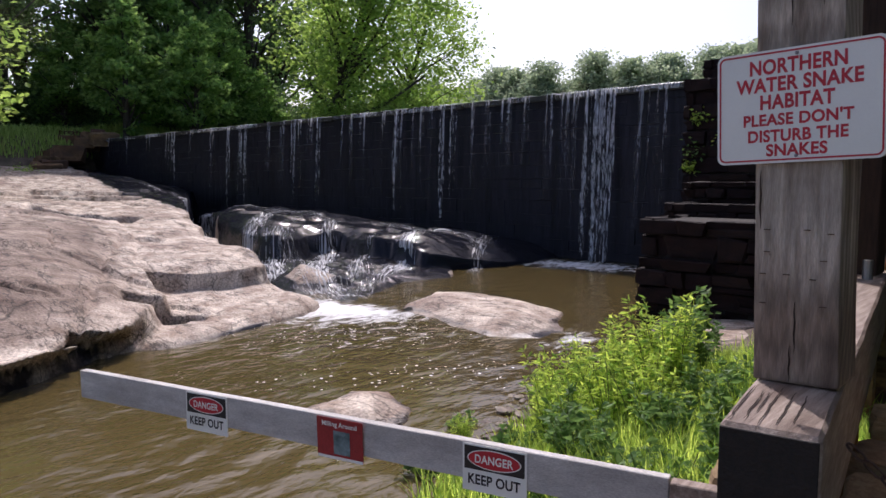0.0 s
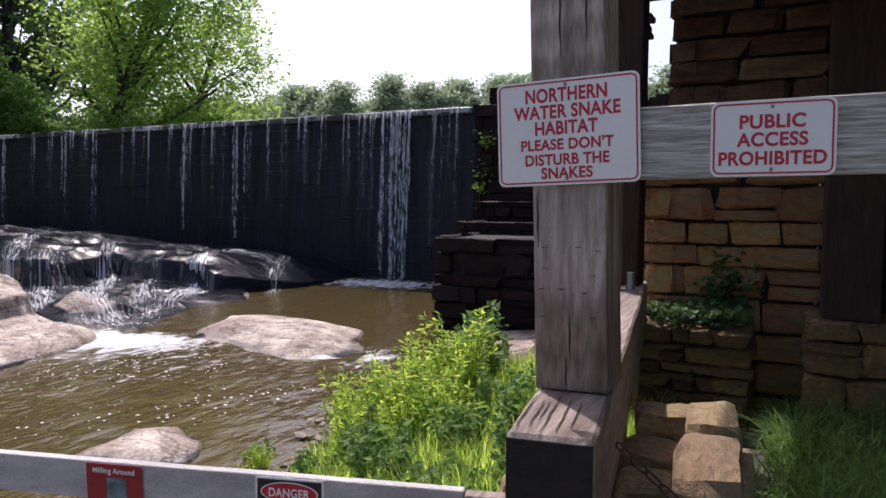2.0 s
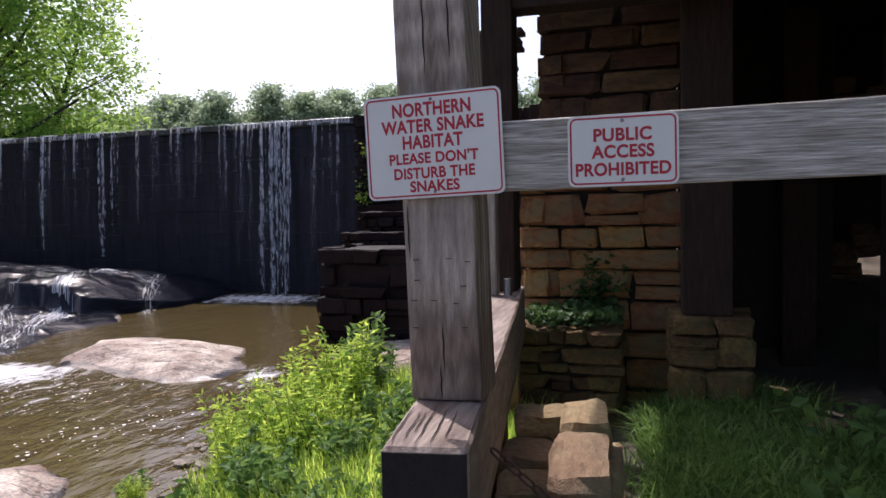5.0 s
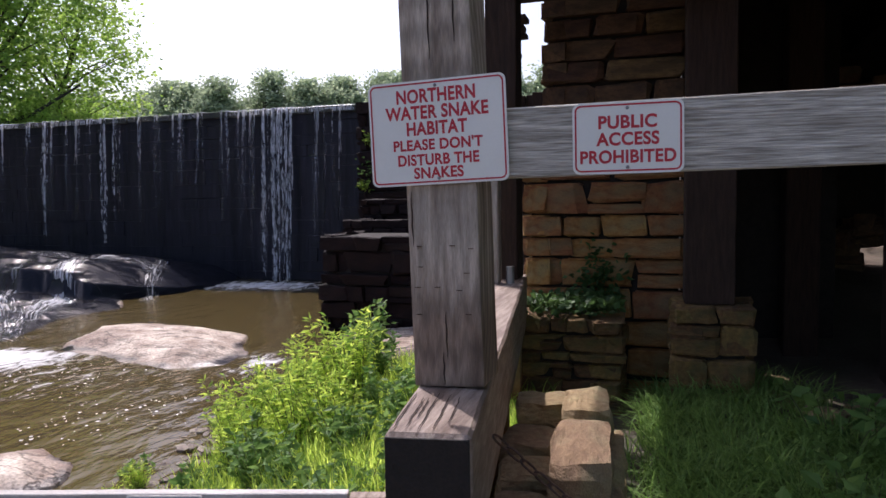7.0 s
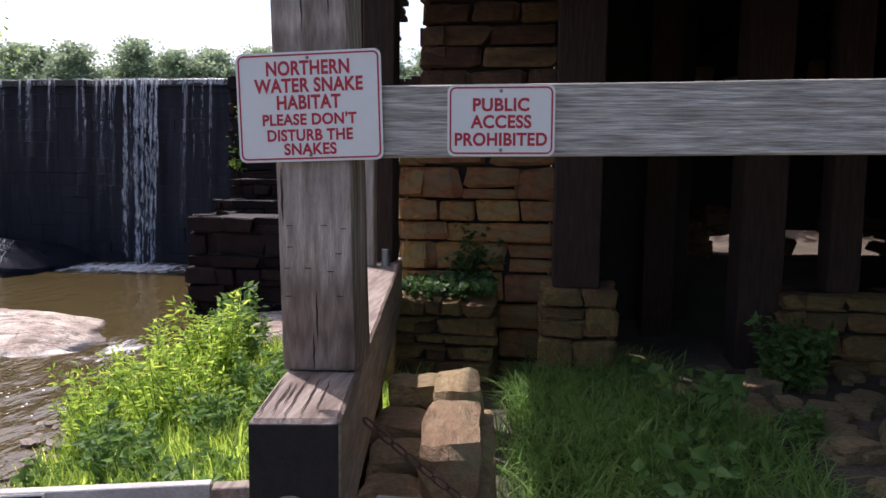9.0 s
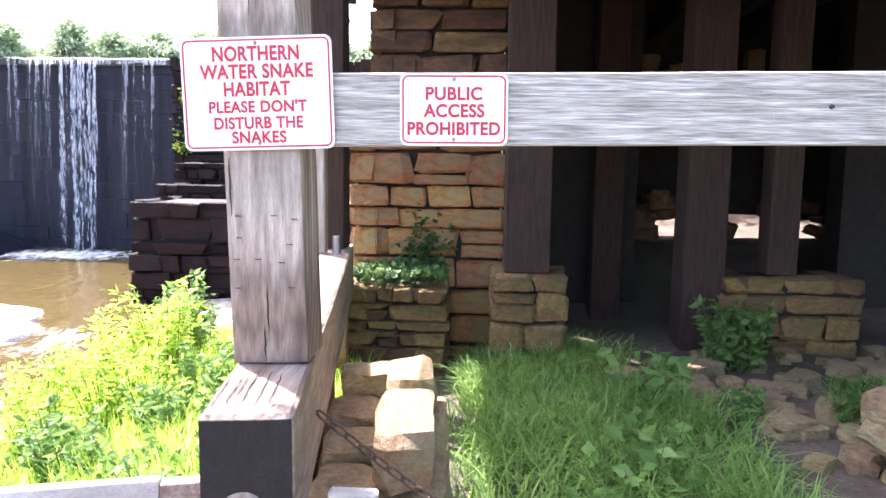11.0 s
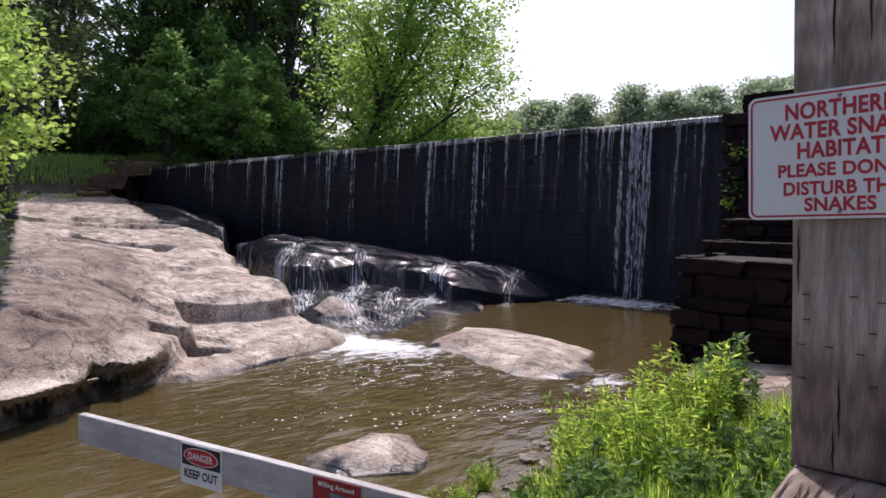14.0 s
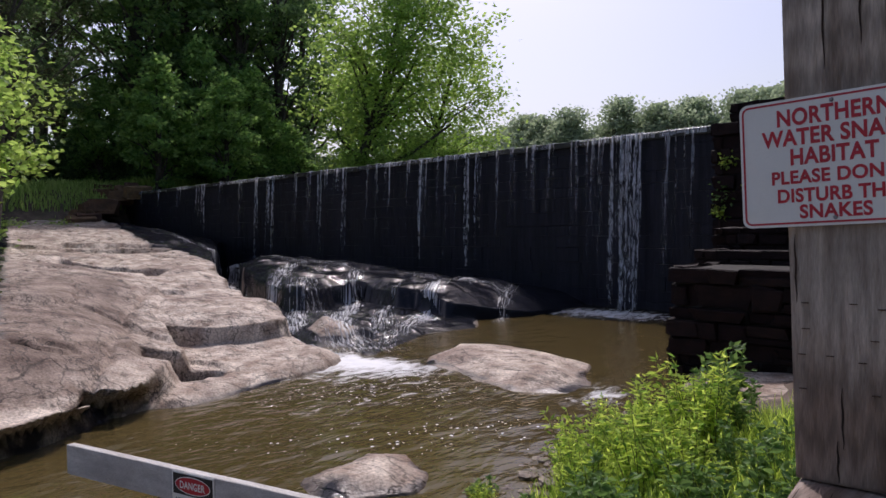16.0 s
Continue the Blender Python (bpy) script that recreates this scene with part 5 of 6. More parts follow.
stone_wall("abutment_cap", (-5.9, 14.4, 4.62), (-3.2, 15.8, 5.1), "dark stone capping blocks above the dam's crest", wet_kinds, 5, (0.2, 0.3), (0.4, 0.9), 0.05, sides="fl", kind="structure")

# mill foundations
# upper courses take the darker stone: their shade is in the colour
stone_wall("mill_wall_upper", (-0.03, 3.64, 2.72), (1.02, 4.25, 4.7), "brown fieldstone wall of the mill, shade in its dark colour, set back above", dark_brown_kinds, 16, (0.14, 0.3), (0.25, 0.6), 0.035, sides="fl", kind="structure")
stone_wall("mill_wall", (-0.20, 3.62, 0.6), (1.02, 4.25, 2.72), "ochre fieldstone foundation wall of the mill", stone_kinds, 6, (0.13, 0.30), (0.25, 0.65), 0.035, sides="fl", kind="structure")
stone_wall("stone_ledge", (-0.16, 2.95, 0.55), (0.58, 3.6, 1.43), "low ochre stone ledge overgrown with creeper", shaded_mossy_kinds, 7, (0.07, 0.16), (0.12, 0.4), 0.03, sides="flr", category="stone ledge")
stone_wall("stone_pier", (0.92, 2.95, 0.6), (1.42, 3.5, 1.54), "square ochre stone pier under a timber post", shaded_mossy_kinds, 8, (0.10, 0.26), (0.2, 0.4), 0.03, sides="flr", category="pier")
stone_wall("broad_stone_pier", (2.72, 3.55, 0.6), (3.72, 4.1, 1.47), "broad shaded ochre stone pier under posts", shaded_mossy_kinds, 9, (0.14, 0.24), (0.3, 0.5), 0.03, sides="flr", category="pier")

# low wall of long stones beside the sill
rng = random.Random(12)
low_wall = thing("low_stone_wall", (0.55, 0.6, 0.6), "low dry wall of long tan stones, mossy face", "wall")
def rough_block(seed):
    """Unit block of quarried stone, chipped and uneven."""
    bm = bmesh.new()
    bmesh.ops.create_cube(bm, size=1)
    bmesh.ops.subdivide_edges(bm, edges=bm.edges[:], cuts=3, use_grid_fill=True)
    for v in bm.verts:
        c = v.co.copy()
        r = max(abs(c.x), abs(c.y), abs(c.z))
        edge = sum(1 for q in c if abs(q) > 0.49)
        v.co *= 1 - 0.06 * (edge - 1)
        v.co += noise.noise_vector(c * 2.2 + Vector((seed * 9.1, 0, 0))) * 0.09 + noise.noise_vector(c * 6 + Vector((0, seed * 5.3, 0))) * 0.035
    me = bpy.data.meshes.new("stone")
    bm.to_mesh(me)
    bm.free()
    return me


tan_kinds = [rough_block(s) for s in range(6)]
for me in tan_kinds:
    me.materials.append(M_STONE2)
for c, s, t in [((0.545, 0.92, 1.37), (0.19, 0.36, 0.17), 0.10), ((0.565, 0.48, 1.33), (0.21, 0.50, 0.22), 0.08), ((0.57, 0.45, 1.12), (0.26, 0.52, 0.17), 0.03),
                ((0.56, 0.5, 0.93), (0.28, 0.6, 0.19), 0.0), ((0.56, 0.95, 1.15), (0.26, 0.42, 0.24), 0.05), ((0.56, 1.0, 0.9), (0.3, 0.5, 0.24), 0.05),
                ((0.33, 1.22, 1.30), (0.26, 0.24, 0.12), 0.2), ((0.30, 0.95, 1.22), (0.22, 0.26, 0.10), -0.1), ((0.33, 0.70, 1.19), (0.20, 0.20, 0.10), 0.15),
                ((0.35, 0.46, 1.13), (0.2, 0.22, 0.12), -0.05), ((0.33, 0.95, 1.05), (0.26, 0.6, 0.22), 0.0), ((0.34, 0.45, 0.98), (0.22, 0.4, 0.18), 0.0),
                ((0.34, 0.6, 0.78), (0.3, 0.9, 0.22), 0.0), ((0.57, 0.6, 0.74), (0.3, 0.9, 0.2), 0.0)]:
    loose_stone(low_wall, c, s, tan_kinds, rng, t, rng.uniform(-0.05, 0.05))
stub = thing("board_stub", (0.42, 0.22, 1.2), "short pale board end beside the sill", "board")
timber("board", (0.37, 0.10, 1.10), (0.52, 0.145, 1.30), M_BOARD, stub, cuts=2)
left_wall = thing("stacked_stones", (-0.05, 0.75, 0.6), "stack of ochre stones beside the sill", "stones")
for c, s, t in [((-0.03, 0.45, 1.20), (0.2, 0.28, 0.14), 0.1), ((-0.03, 0.8, 1.27), (0.22, 0.3, 0.16), 0.2), ((-0.06, 1.15, 1.3), (0.22, 0.3, 0.16), 0.1),
                ((-0.05, 0.6, 1.02), (0.26, 0.5, 0.2), 0.05), ((-0.07, 1.05, 1.08), (0.26, 0.5, 0.26), 0.1), ((-0.06, 0.8, 0.8), (0.3, 0.9, 0.28), 0.0)]:
    loose_stone(left_wall, c, s, tan_kinds, rng, t + 0.14, rng.uniform(-0.05, 0.05))
heap = thing("stone_heap", (3.0, 1.2, 0.6), "heap of pale rounded fieldstones", "stones")
for k in range(26):
    c = (2.75 + rng.random() * 0.8, 0.95 + rng.random() * 0.5, 0.72 + 0.13 * (k // 5) * (0.6 + 0.4 * rng.random()))
    loose_stone(heap, c, (rng.uniform(0.25, 0.42), rng.uniform(0.2, 0.3), rng.uniform(0.13, 0.2)), tan_kinds, rng, rng.uniform(-1, 1), rng.uniform(-0.3, 0.3))

# loose stones on the ground under the mill and on the creek bank
for k in range(110):
    x, y = rng.uniform(1.5, 4.5), rng.uniform(1.5, 3.6)
    if x < 2.3 and y < 2.2:
        x += 1.2
    s = rng.uniform(0.06, 0.2)
    ob = loose_stone(None, (x, y, float(ground_height(np.array(x), np.array(y))) + s * 0.15), (s * 1.4, s, s * 0.6), tan_kinds, rng, rng.uniform(0, 3), 0)
    tagged(ob, "loose tan stone on the ground by the mill", "stone", "loose stones")
pebble_kinds = []
for s in range(6):
    bm = bmesh.new()
    bmesh.ops.create_icosphere(bm, subdivisions=1, radius=0.5)
    r_ = random.Random(s)
    for v in bm.verts:
        v.co *= r_.uniform(0.68, 1.15)
    me = bpy.data.meshes.new("cobble")
    bm.to_mesh(me)
    bm.free()
    me.materials.append(M_COBBLE)
    pebble_kinds.append(me)
for k in range(280):
    y = rng.uniform(1.5, 3.9)
    x = float(bank_edge(np.array(y))) + rng.uniform(-0.95, 0.35)
    s = rng.uniform(0.04, 0.14)
    ob = new("cobble", rng.choice(pebble_kinds))
    ob.matrix_basis = Matrix.Translation((x, y, max(float(ground_height(np.array(x), np.array(y))), 0.02) + s * 0.2)) @ Matrix.Rotation(rng.uniform(0, 6), 4, "Z") @ Matrix.Diagonal((s * 1.3, s, s * 0.65, 1))
    tagged(ob, "rounded wet cobble at the water's edge", "stone", "cobbles")

# ---- mill ----
mill = thing("mill_building", (4, 5.5, 0.8), "dark old timber mill raised on stone piers", "building")
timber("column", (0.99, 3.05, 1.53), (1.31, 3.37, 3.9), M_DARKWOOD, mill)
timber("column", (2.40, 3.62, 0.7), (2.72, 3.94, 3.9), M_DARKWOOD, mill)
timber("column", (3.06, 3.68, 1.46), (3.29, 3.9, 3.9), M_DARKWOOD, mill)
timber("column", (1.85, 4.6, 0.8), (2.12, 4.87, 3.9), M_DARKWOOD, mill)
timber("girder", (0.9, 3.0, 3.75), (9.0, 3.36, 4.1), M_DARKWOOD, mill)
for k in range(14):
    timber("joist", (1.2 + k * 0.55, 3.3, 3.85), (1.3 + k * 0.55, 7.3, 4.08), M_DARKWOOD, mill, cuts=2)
# deck reaches forward and left, out of view, to shade yard and wall
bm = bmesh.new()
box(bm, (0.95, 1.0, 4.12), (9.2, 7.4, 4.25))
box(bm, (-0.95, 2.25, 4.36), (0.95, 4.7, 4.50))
part("floor_deck", bm, M_DARKWOOD, mill, "dark plank floor of the mill, with an unseen overhang added for shade")
# unseen front siding, hung low to keep skylight off the underside
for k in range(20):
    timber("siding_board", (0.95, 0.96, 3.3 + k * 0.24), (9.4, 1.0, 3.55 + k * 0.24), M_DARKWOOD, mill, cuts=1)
# rear panels added to shut out light, leaving a small gap
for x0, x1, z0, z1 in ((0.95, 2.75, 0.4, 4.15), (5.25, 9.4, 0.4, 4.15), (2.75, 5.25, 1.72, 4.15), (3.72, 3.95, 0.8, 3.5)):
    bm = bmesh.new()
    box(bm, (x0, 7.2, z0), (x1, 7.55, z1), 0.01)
    part("back_wall", bm, M_MORTAR_SHADE, mill, "rear wall added to close the dark underside, with an opening")
# dark panels added where only deep shade shows between the piers
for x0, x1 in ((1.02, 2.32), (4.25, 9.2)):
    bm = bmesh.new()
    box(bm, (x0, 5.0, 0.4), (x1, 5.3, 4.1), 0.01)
    part("shade_wall", bm, M_MORTAR_SHADE, mill, "dark wall added in place of the shade under the mill")
# hidden wall added to stop sun entering from the left
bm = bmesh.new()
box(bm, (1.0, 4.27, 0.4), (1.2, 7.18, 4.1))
part("sun_block_wall", bm, M_MORTAR_SHADE, mill, "unseen side wall added to block sunlight")
bm = bmesh.new()
box(bm, (9.2, 1.0, 0.4), (9.5, 7.6, 8.1))
part("end_wall", bm, M_DARKWOOD, mill)
bm = bmesh.new()
box(bm, (0.95, 7.4, 4.25), (9.2, 7.6, 8.1))
part("rear_siding", bm, M_DARKWOOD, mill)
bm = bmesh.new()
box(bm, (0.7, 0.7, 8.1), (9.7, 7.9, 8.3))
part("roof", bm, M_DARKWOOD, mill)
timber("prop", (4.25, 6.6, 1.2), (4.34, 6.69, 3.9), M_WOOD, mill, "reddish slim wooden prop", cuts=2)
for c, s in (((2.75, 6.9, 3.55), (0.35, 0.2, 0.18)), ((2.95, 6.9, 3.35), (0.5, 0.2, 0.2)), ((3.25, 6.9, 3.42), (0.4, 0.2, 0.22)), ((4.05, 6.9, 3.5), (0.2, 0.2, 0.4)), ((4.05, 6.9, 3.0), (0.22, 0.2, 0.3))):
    loose_stone(mill, c, s, tan_kinds, rng)

rubble = thing("rubble_heap", (4.0, 6.9, 0.9), "tumbled dark rubble round the gap in the rear wall", "stones")
for k in range(64):
    x = 2.75 + 2.5 * rng.random()
    low_side = k % 2
    z = (0.96 + 0.16 * math.sin(x * 3.1) * rng.random() if low_side else 1.68 + 0.18 * math.sin(x * 4.3 + 1)) + rng.uniform(-0.10, 0.08)
    c = (x, 7.0 + rng.uniform(-0.25, 0.1), z)
    loose_stone(rubble, c, (rng.uniform(0.16, 0.4), rng.uniform(0.15, 0.3), rng.uniform(0.08, 0.2)), dark_brown_kinds, rng, rng.uniform(-1, 1), rng.uniform(-0.4, 0.4))
for k in range(9):
    loose_stone(rubble, (2.84 + rng.uniform(-0.1, 0.14), 6.98, 0.85 + 0.11 * k), (rng.uniform(0.2, 0.42), 0.25, rng.uniform(0.1, 0.17)), dark_brown_kinds, rng, rng.uniform(-0.5, 0.5), rng.uniform(-0.3, 0.3))
# plank flume beside the mill
flume = thing("plank_flume", (-1.3, 8, 4.3), "dark timber flume of spaced planks beside the mill", "flume")
for k in range(17):
    o = rng.uniform(-0.06, 0.06)
    timber("plank", (-1.62 + o - 0.06 * k, 6.2 + k * 0.4, 4.3), (-0.60 + o - 0.11 * k, 6.48 + k * 0.4, 4.36), M_DARKWOOD, flume, cuts=1)
for x0, x1 in ((-1.5, -2.3), (-0.85, -2.2)):
    bm = bmesh.new()
    box(bm, (-0.09, 0, 4.08), (0.09, 6.8, 4.3), 0.01, Matrix.Translation((x0, 6.2, 0)) @ Matrix.Rotation(math.atan2(x0 - x1, 6.8), 4, "Z"))
    part("stringer", bm, M_DARKWOOD, flume)
for k in range(9):
    timber("siding_board", (-2.1 + k * 0.16, 10.8, 2.2), (-1.955 + k * 0.16, 10.85, 4.1), M_DARKWOOD, flume, cuts=1)
for x, y in ((-2.0, 10.5), (-1.2, 10.5)):
    timber("leg", (x - 0.1, y, 0.2), (x + 0.1, y + 0.2, 4.1), M_DARKWOOD, flume, cuts=2)
girder = thing("girder", (0.3, 2.85, 3.55), "dark heavy timber girder joining post and mill", "beam")
timber("beam", (-0.30, 2.78, 3.6), (1.1, 2.99, 3.9), M_DARKWOOD, girder)


# ---- plants ----
def tube(pts, radii, k=6):
    """A tapered limb along a line of places: points and quads."""
    pts, vs = np.asarray(pts, float), []
    for i, p in enumerate(pts):
        d = pts[min(i + 1, len(pts) - 1)] - pts[max(i - 1, 0)]
        d = d / (np.linalg.norm(d) + 1e-9)
        a = np.cross(d, (0.3, 0.9, 0.1))
        a /= np.linalg.norm(a) + 1e-9
        b = np.cross(d, a)
        t = np.arange(k) * 2 * np.pi / k
        vs.append(p + radii[i] * (np.cos(t)[:, None] * a + np.sin(t)[:, None] * b))
    fs = [(i * k + j, i * k + (j + 1) % k, (i + 1) * k + (j + 1) % k, (i + 1) * k + j) for i in range(len(pts) - 1) for j in range(k)]
    return np.concatenate(vs), np.array(fs)


def merge(parts):
    vs, fs, n = [], [], 0
    for v, f in parts:
        vs.append(v)
        fs.append(np.asarray(f) + n)
        n += len(v)
    return np.concatenate(vs), np.concatenate(fs)


def leaves(centres, size, rng, aspect=0.55, droop=0.0, up=0.6):
    """One folded, pointed leaf at each place."""
    n = len(centres)
    d = rng.randn(n, 3)
    d[:, 2] = d[:, 2] * 0.5 - droop
    d /= np.linalg.norm(d, axis=1)[:, None]
    nn = rng.randn(n, 3) * 0.7 + np.array([0, 0, up])
    s = np.cross(d, nn)
    s /= np.linalg.norm(s, axis=1)[:, None] + 1e-9
    nn = np.cross(s, d)
    l = (size * (0.65 + 0.7 * rng.rand(n)))[:, None]
    w = l * aspect * 0.5
    c = np.asarray(centres)
    v = np.stack([c, c + d * l * 0.45 + s * w + nn * l * 0.06, c + d * l, c + d * l * 0.45 - s * w + nn * l * 0.06], 1).reshape(-1, 3)
    f = np.arange(4 * n).reshape(-1, 4)
    return v, f


def tree(name, base, height, radius, leaf_mat, label, seed, crown_from=0.3, clusters=80, per=80, leaf=0.28, lean=(0, 0), spread=0.9, aspect=0.6, flat=0.5, group="", limb=None):
    rng = np.random.RandomState(seed)
    t = thing(name, base, label, "tree", group)
    b = np.array(base, float)
    top = b + np.array([lean[0], lean[1], height * 0.92])
    r0 = height * 0.016 + 0.06
    n = 9
    k = np.linspace(0, 1, n)
    axis_ = b + (top - b) * k[:, None] + np.cumsum(rng.randn(n, 3) * [0.18, 0.18, 0], 0) * height / 30
    axis_[0] = b - np.array([0, 0, 0.3])
    v, f = tube(axis_, r0 * (1.15 - k) ** 0.9, 8)
    mesh_part("trunk", v, f, M_BARK, t, "dark bark", smooth=True)
    cs = []
    zc, zh = b[2] + height * (1 + crown_from) / 2, height * (1 - crown_from) / 2
    while len(cs) < clusters:
        p = rng.uniform(-1, 1, 3)
        q = np.linalg.norm(p)
        if q > 1 or q < 0.35 and rng.rand() < 0.7:
            continue
        taper = 1.0 - 0.45 * max(0, p[2])
        ang = math.atan2(p[1], p[0])
        lump = 1 + 0.25 * math.sin(ang * 3 + seed) + 0.15 * math.sin(ang * 5 + 2 * seed + 3 * p[2])
        kk = (p[2] + 1) / 2 * (1 - crown_from) + crown_from
        c = b + (top - b) * kk
        cs.append([c[0] + p[0] * radius * taper * lump, c[1] + p[1] * radius * taper * lump, zc + p[2] * zh])
    cs = np.array(cs)
    limbs = []
    for c in cs[:: max(1, clusters // 26)]:
        h = np.clip((c[2] - b[2]) / height - 0.18 * rng.rand() - 0.08, 0.12, 0.9)
        s = np.array([np.interp(h, k, axis_[:, i]) for i in range(3)])
        mid = (s + c) / 2 + rng.randn(3) * 0.35 + [0, 0, 0.25]
        r = r0 * 0.42 * (1.1 - h)
        limbs.append(tube([s, mid, c], [r, r * 0.65, r * 0.15], 5))
    v, f = merge(limbs)
    tagged(mesh_part("limbwork", v, f, M_BARK, t, "dark branching limbs", smooth=True), kind="stuff")
    if limb is not None:
        v, f = tube(limb, np.linspace(0.2, 0.06, len(limb)), 6)
        mesh_part("leaning_limb", v, f, M_BARK, t, "dark bare leaning limb", smooth=True)
    cc = np.repeat(cs, per, 0) + rng.randn(clusters * per, 3) * np.array([spread, spread, spread * flat])
    v, f = leaves(cc, leaf, rng, aspect)
    tagged(mesh_part("crown", v, f, leaf_mat, t), kind="stuff")
    return t


# forest on the far left bank
kinds = [
    tree("broadleaf_tree", (0, 0, 0), 25, 5.2, M_LEAF_DARK, "tall dark green broadleaf forest tree", 1, 0.10, 92, 80, 0.42, spread=0.5, group="forest trees"),
    tree("broadleaf_tree", (0, 0, 0), 22, 4.6, M_LEAF_MID, "tall green broadleaf forest tree", 2, 0.08, 90, 80, 0.42, spread=0.5, group="forest trees"),
    tree("broadleaf_tree", (0, 0, 0), 18, 4.4, M_LEAF_MID, "mid green broadleaf forest tree", 3, 0.05, 100, 70, 0.44, spread=0.42, group="forest trees"),
    tree("slender_tree", (0, 0, 0), 9.5, 2.1, M_LEAF_YOUNG, "young slender maple in front of the woods", 4, 0.03, 70, 70, 0.36, spread=0.36, group="young trees"),
    tree("pine_tree", (0, 0, 0), 26, 3.6, M_LEAF_PINE, "tall pine with grey green needles", 5, 0.3, 100, 110, 0.34, aspect=0.18, spread=0.7, group="forest trees"),
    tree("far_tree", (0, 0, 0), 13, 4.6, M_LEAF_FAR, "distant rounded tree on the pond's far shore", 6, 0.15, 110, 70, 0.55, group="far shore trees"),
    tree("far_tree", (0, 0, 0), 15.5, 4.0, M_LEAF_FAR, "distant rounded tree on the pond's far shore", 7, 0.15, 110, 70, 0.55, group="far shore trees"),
    tree("shrub", (0, 0, 0), 4.2, 2.4, M_LEAF_DARK, "dense dark green shrub at the wood's edge", 8, -0.1, 60, 70, 0.24, spread=0.5, group="shrubs"),
    tree("shrub", (0, 0, 0), 3.6, 2.6, M_LEAF_LIGHT, "light green shrub on the pond's bank", 9, -0.1, 60, 80, 0.22, spread=0.5, group="shrubs"),
]
first = set()
rng = random.Random(21)


def plant(k, x, y, z=None, s=1.0, turn=None):
    """Sets a copy of a tree kind on the ground."""
    if z is None:
        z = float(ground_height(np.array(float(x)), np.array(float(y)))) - 0.05
    m = Matrix.Translation((x, y, z)) @ Matrix.Rotation(rng.uniform(0, 6.28) if turn is None else turn, 4, "Z")
    if k not in first:
        first.add(k)
        kinds[k].matrix_basis = m @ Matrix.Scale(s, 4)
        return kinds[k]
    ob = copy_thing(kinds[k], m)
    ob.scale = (s, s, s)
    return ob


def along_view(px, dist):
    """A place seen from the bank at a bearing (degrees left of the dam's normal) and distance."""
    return 0.78 - dist * math.sin(radians(px)), -1.99 + dist * math.cos(radians(px))


for i, (bearing, dist, k, s) in enumerate([
        (76, 52, 0, 1.0), (78.5, 66, 1, 1.1), (74, 60, 4, 1.05), (73, 70, 1, 1.1), (67.9, 66, 0, 1.1), (67, 56, 1, 1.05), (65.5, 70, 0, 1.15),
        (64, 58, 0, 1.0), (62, 66, 1, 1.15), (60.5, 57, 1, 1.0), (59, 68, 0, 1.1), (57.3, 58, 0, 0.95), (55.6, 66, 1, 1.1), (52, 72, 2, 0.9), (50.5, 80, 2, 0.95),
        (81, 50, 0, 1.0), (84, 45, 1, 1.0), (88, 48, 0, 1.0), (92, 42, 1, 1.0)]):
    plant(k, *along_view(bearing, dist), s=s)
for bearing, dist, k, s in [(66.2, 47.0, 3, 0.95), (61.4, 47.0, 3, 0.9), (67.3, 52, 3, 0.7), (58.2, 51, 3, 0.7), (56.2, 50, 3, 0.65), (63.0, 52, 3, 1.05), (70.2, 53, 3, 0.8), (59.6, 52, 3, 0.95)]:
    plant(k, *along_view(bearing, dist), s=s)
for i in range(30):
    plant(7, *along_view(51.5 + i * 1.05, rng.uniform(52, 58)), s=rng.uniform(0.75, 1.25))
for bearing, dist, s in [(49.2, 47.5, 0.8), (46.8, 48.5, 0.95), (44.6, 50, 1.0), (42.2, 52, 0.9), (40.2, 54, 0.8), (51.4, 47, 0.7), (45.6, 54, 1.2), (43, 57, 1.3)]:
    plant(8, *along_view(bearing, dist), z=CREST - 0.1, s=s)
# bright leaning tree at the pond's corner
bx, by = along_view(51.6, 48)
tree("leaning_tree", (bx, by, 5.0), 19, 5.0, M_LEAF_LIGHT, "bright green tree leaning out over the pond", 31, 0.06, 205, 95, 0.30, lean=(3.6, 4.2), spread=0.75,
     limb=[(bx, by, 5.8), (bx + 1.3, by + 1.4, 6.6), (bx + 2.9, by + 3.0, 7.6), (bx + 4.6, by + 4.8, 9.4)])
bx, by = along_view(46.2, 52)
tree("leaning_tree", (bx, by, 5.0), 12.0, 4.4, M_LEAF_LIGHT, "bright green tree on the pond's bank", 32, 0.0, 120, 95, 0.28, lean=(1.5, 2.0), spread=0.75)
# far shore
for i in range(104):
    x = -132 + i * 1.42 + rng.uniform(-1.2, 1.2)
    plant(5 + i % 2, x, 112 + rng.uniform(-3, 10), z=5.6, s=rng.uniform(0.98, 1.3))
# left bank trees hanging into the picture
bx, by = along_view(83, 28)
tree("bank_tree", (bx, by, float(ground_height(np.array(bx), np.array(by))) - 0.1), 13, 4.6, M_LEAF_LIGHT, "sunlit green tree hanging over the rocks", 33, 0.08, 120, 75, 0.27, spread=0.5, lean=(1.5, 0.8))
bx, by = along_view(77, 34)
tree("bank_pine", (bx, by, float(ground_height(np.array(bx), np.array(by))) - 0.1), 19, 3.6, M_LEAF_PINE, "grey green pine with drooping branches", 34, 0.35, 100, 130, 0.24, aspect=0.15, spread=0.55, lean=(1.0, 0.5))
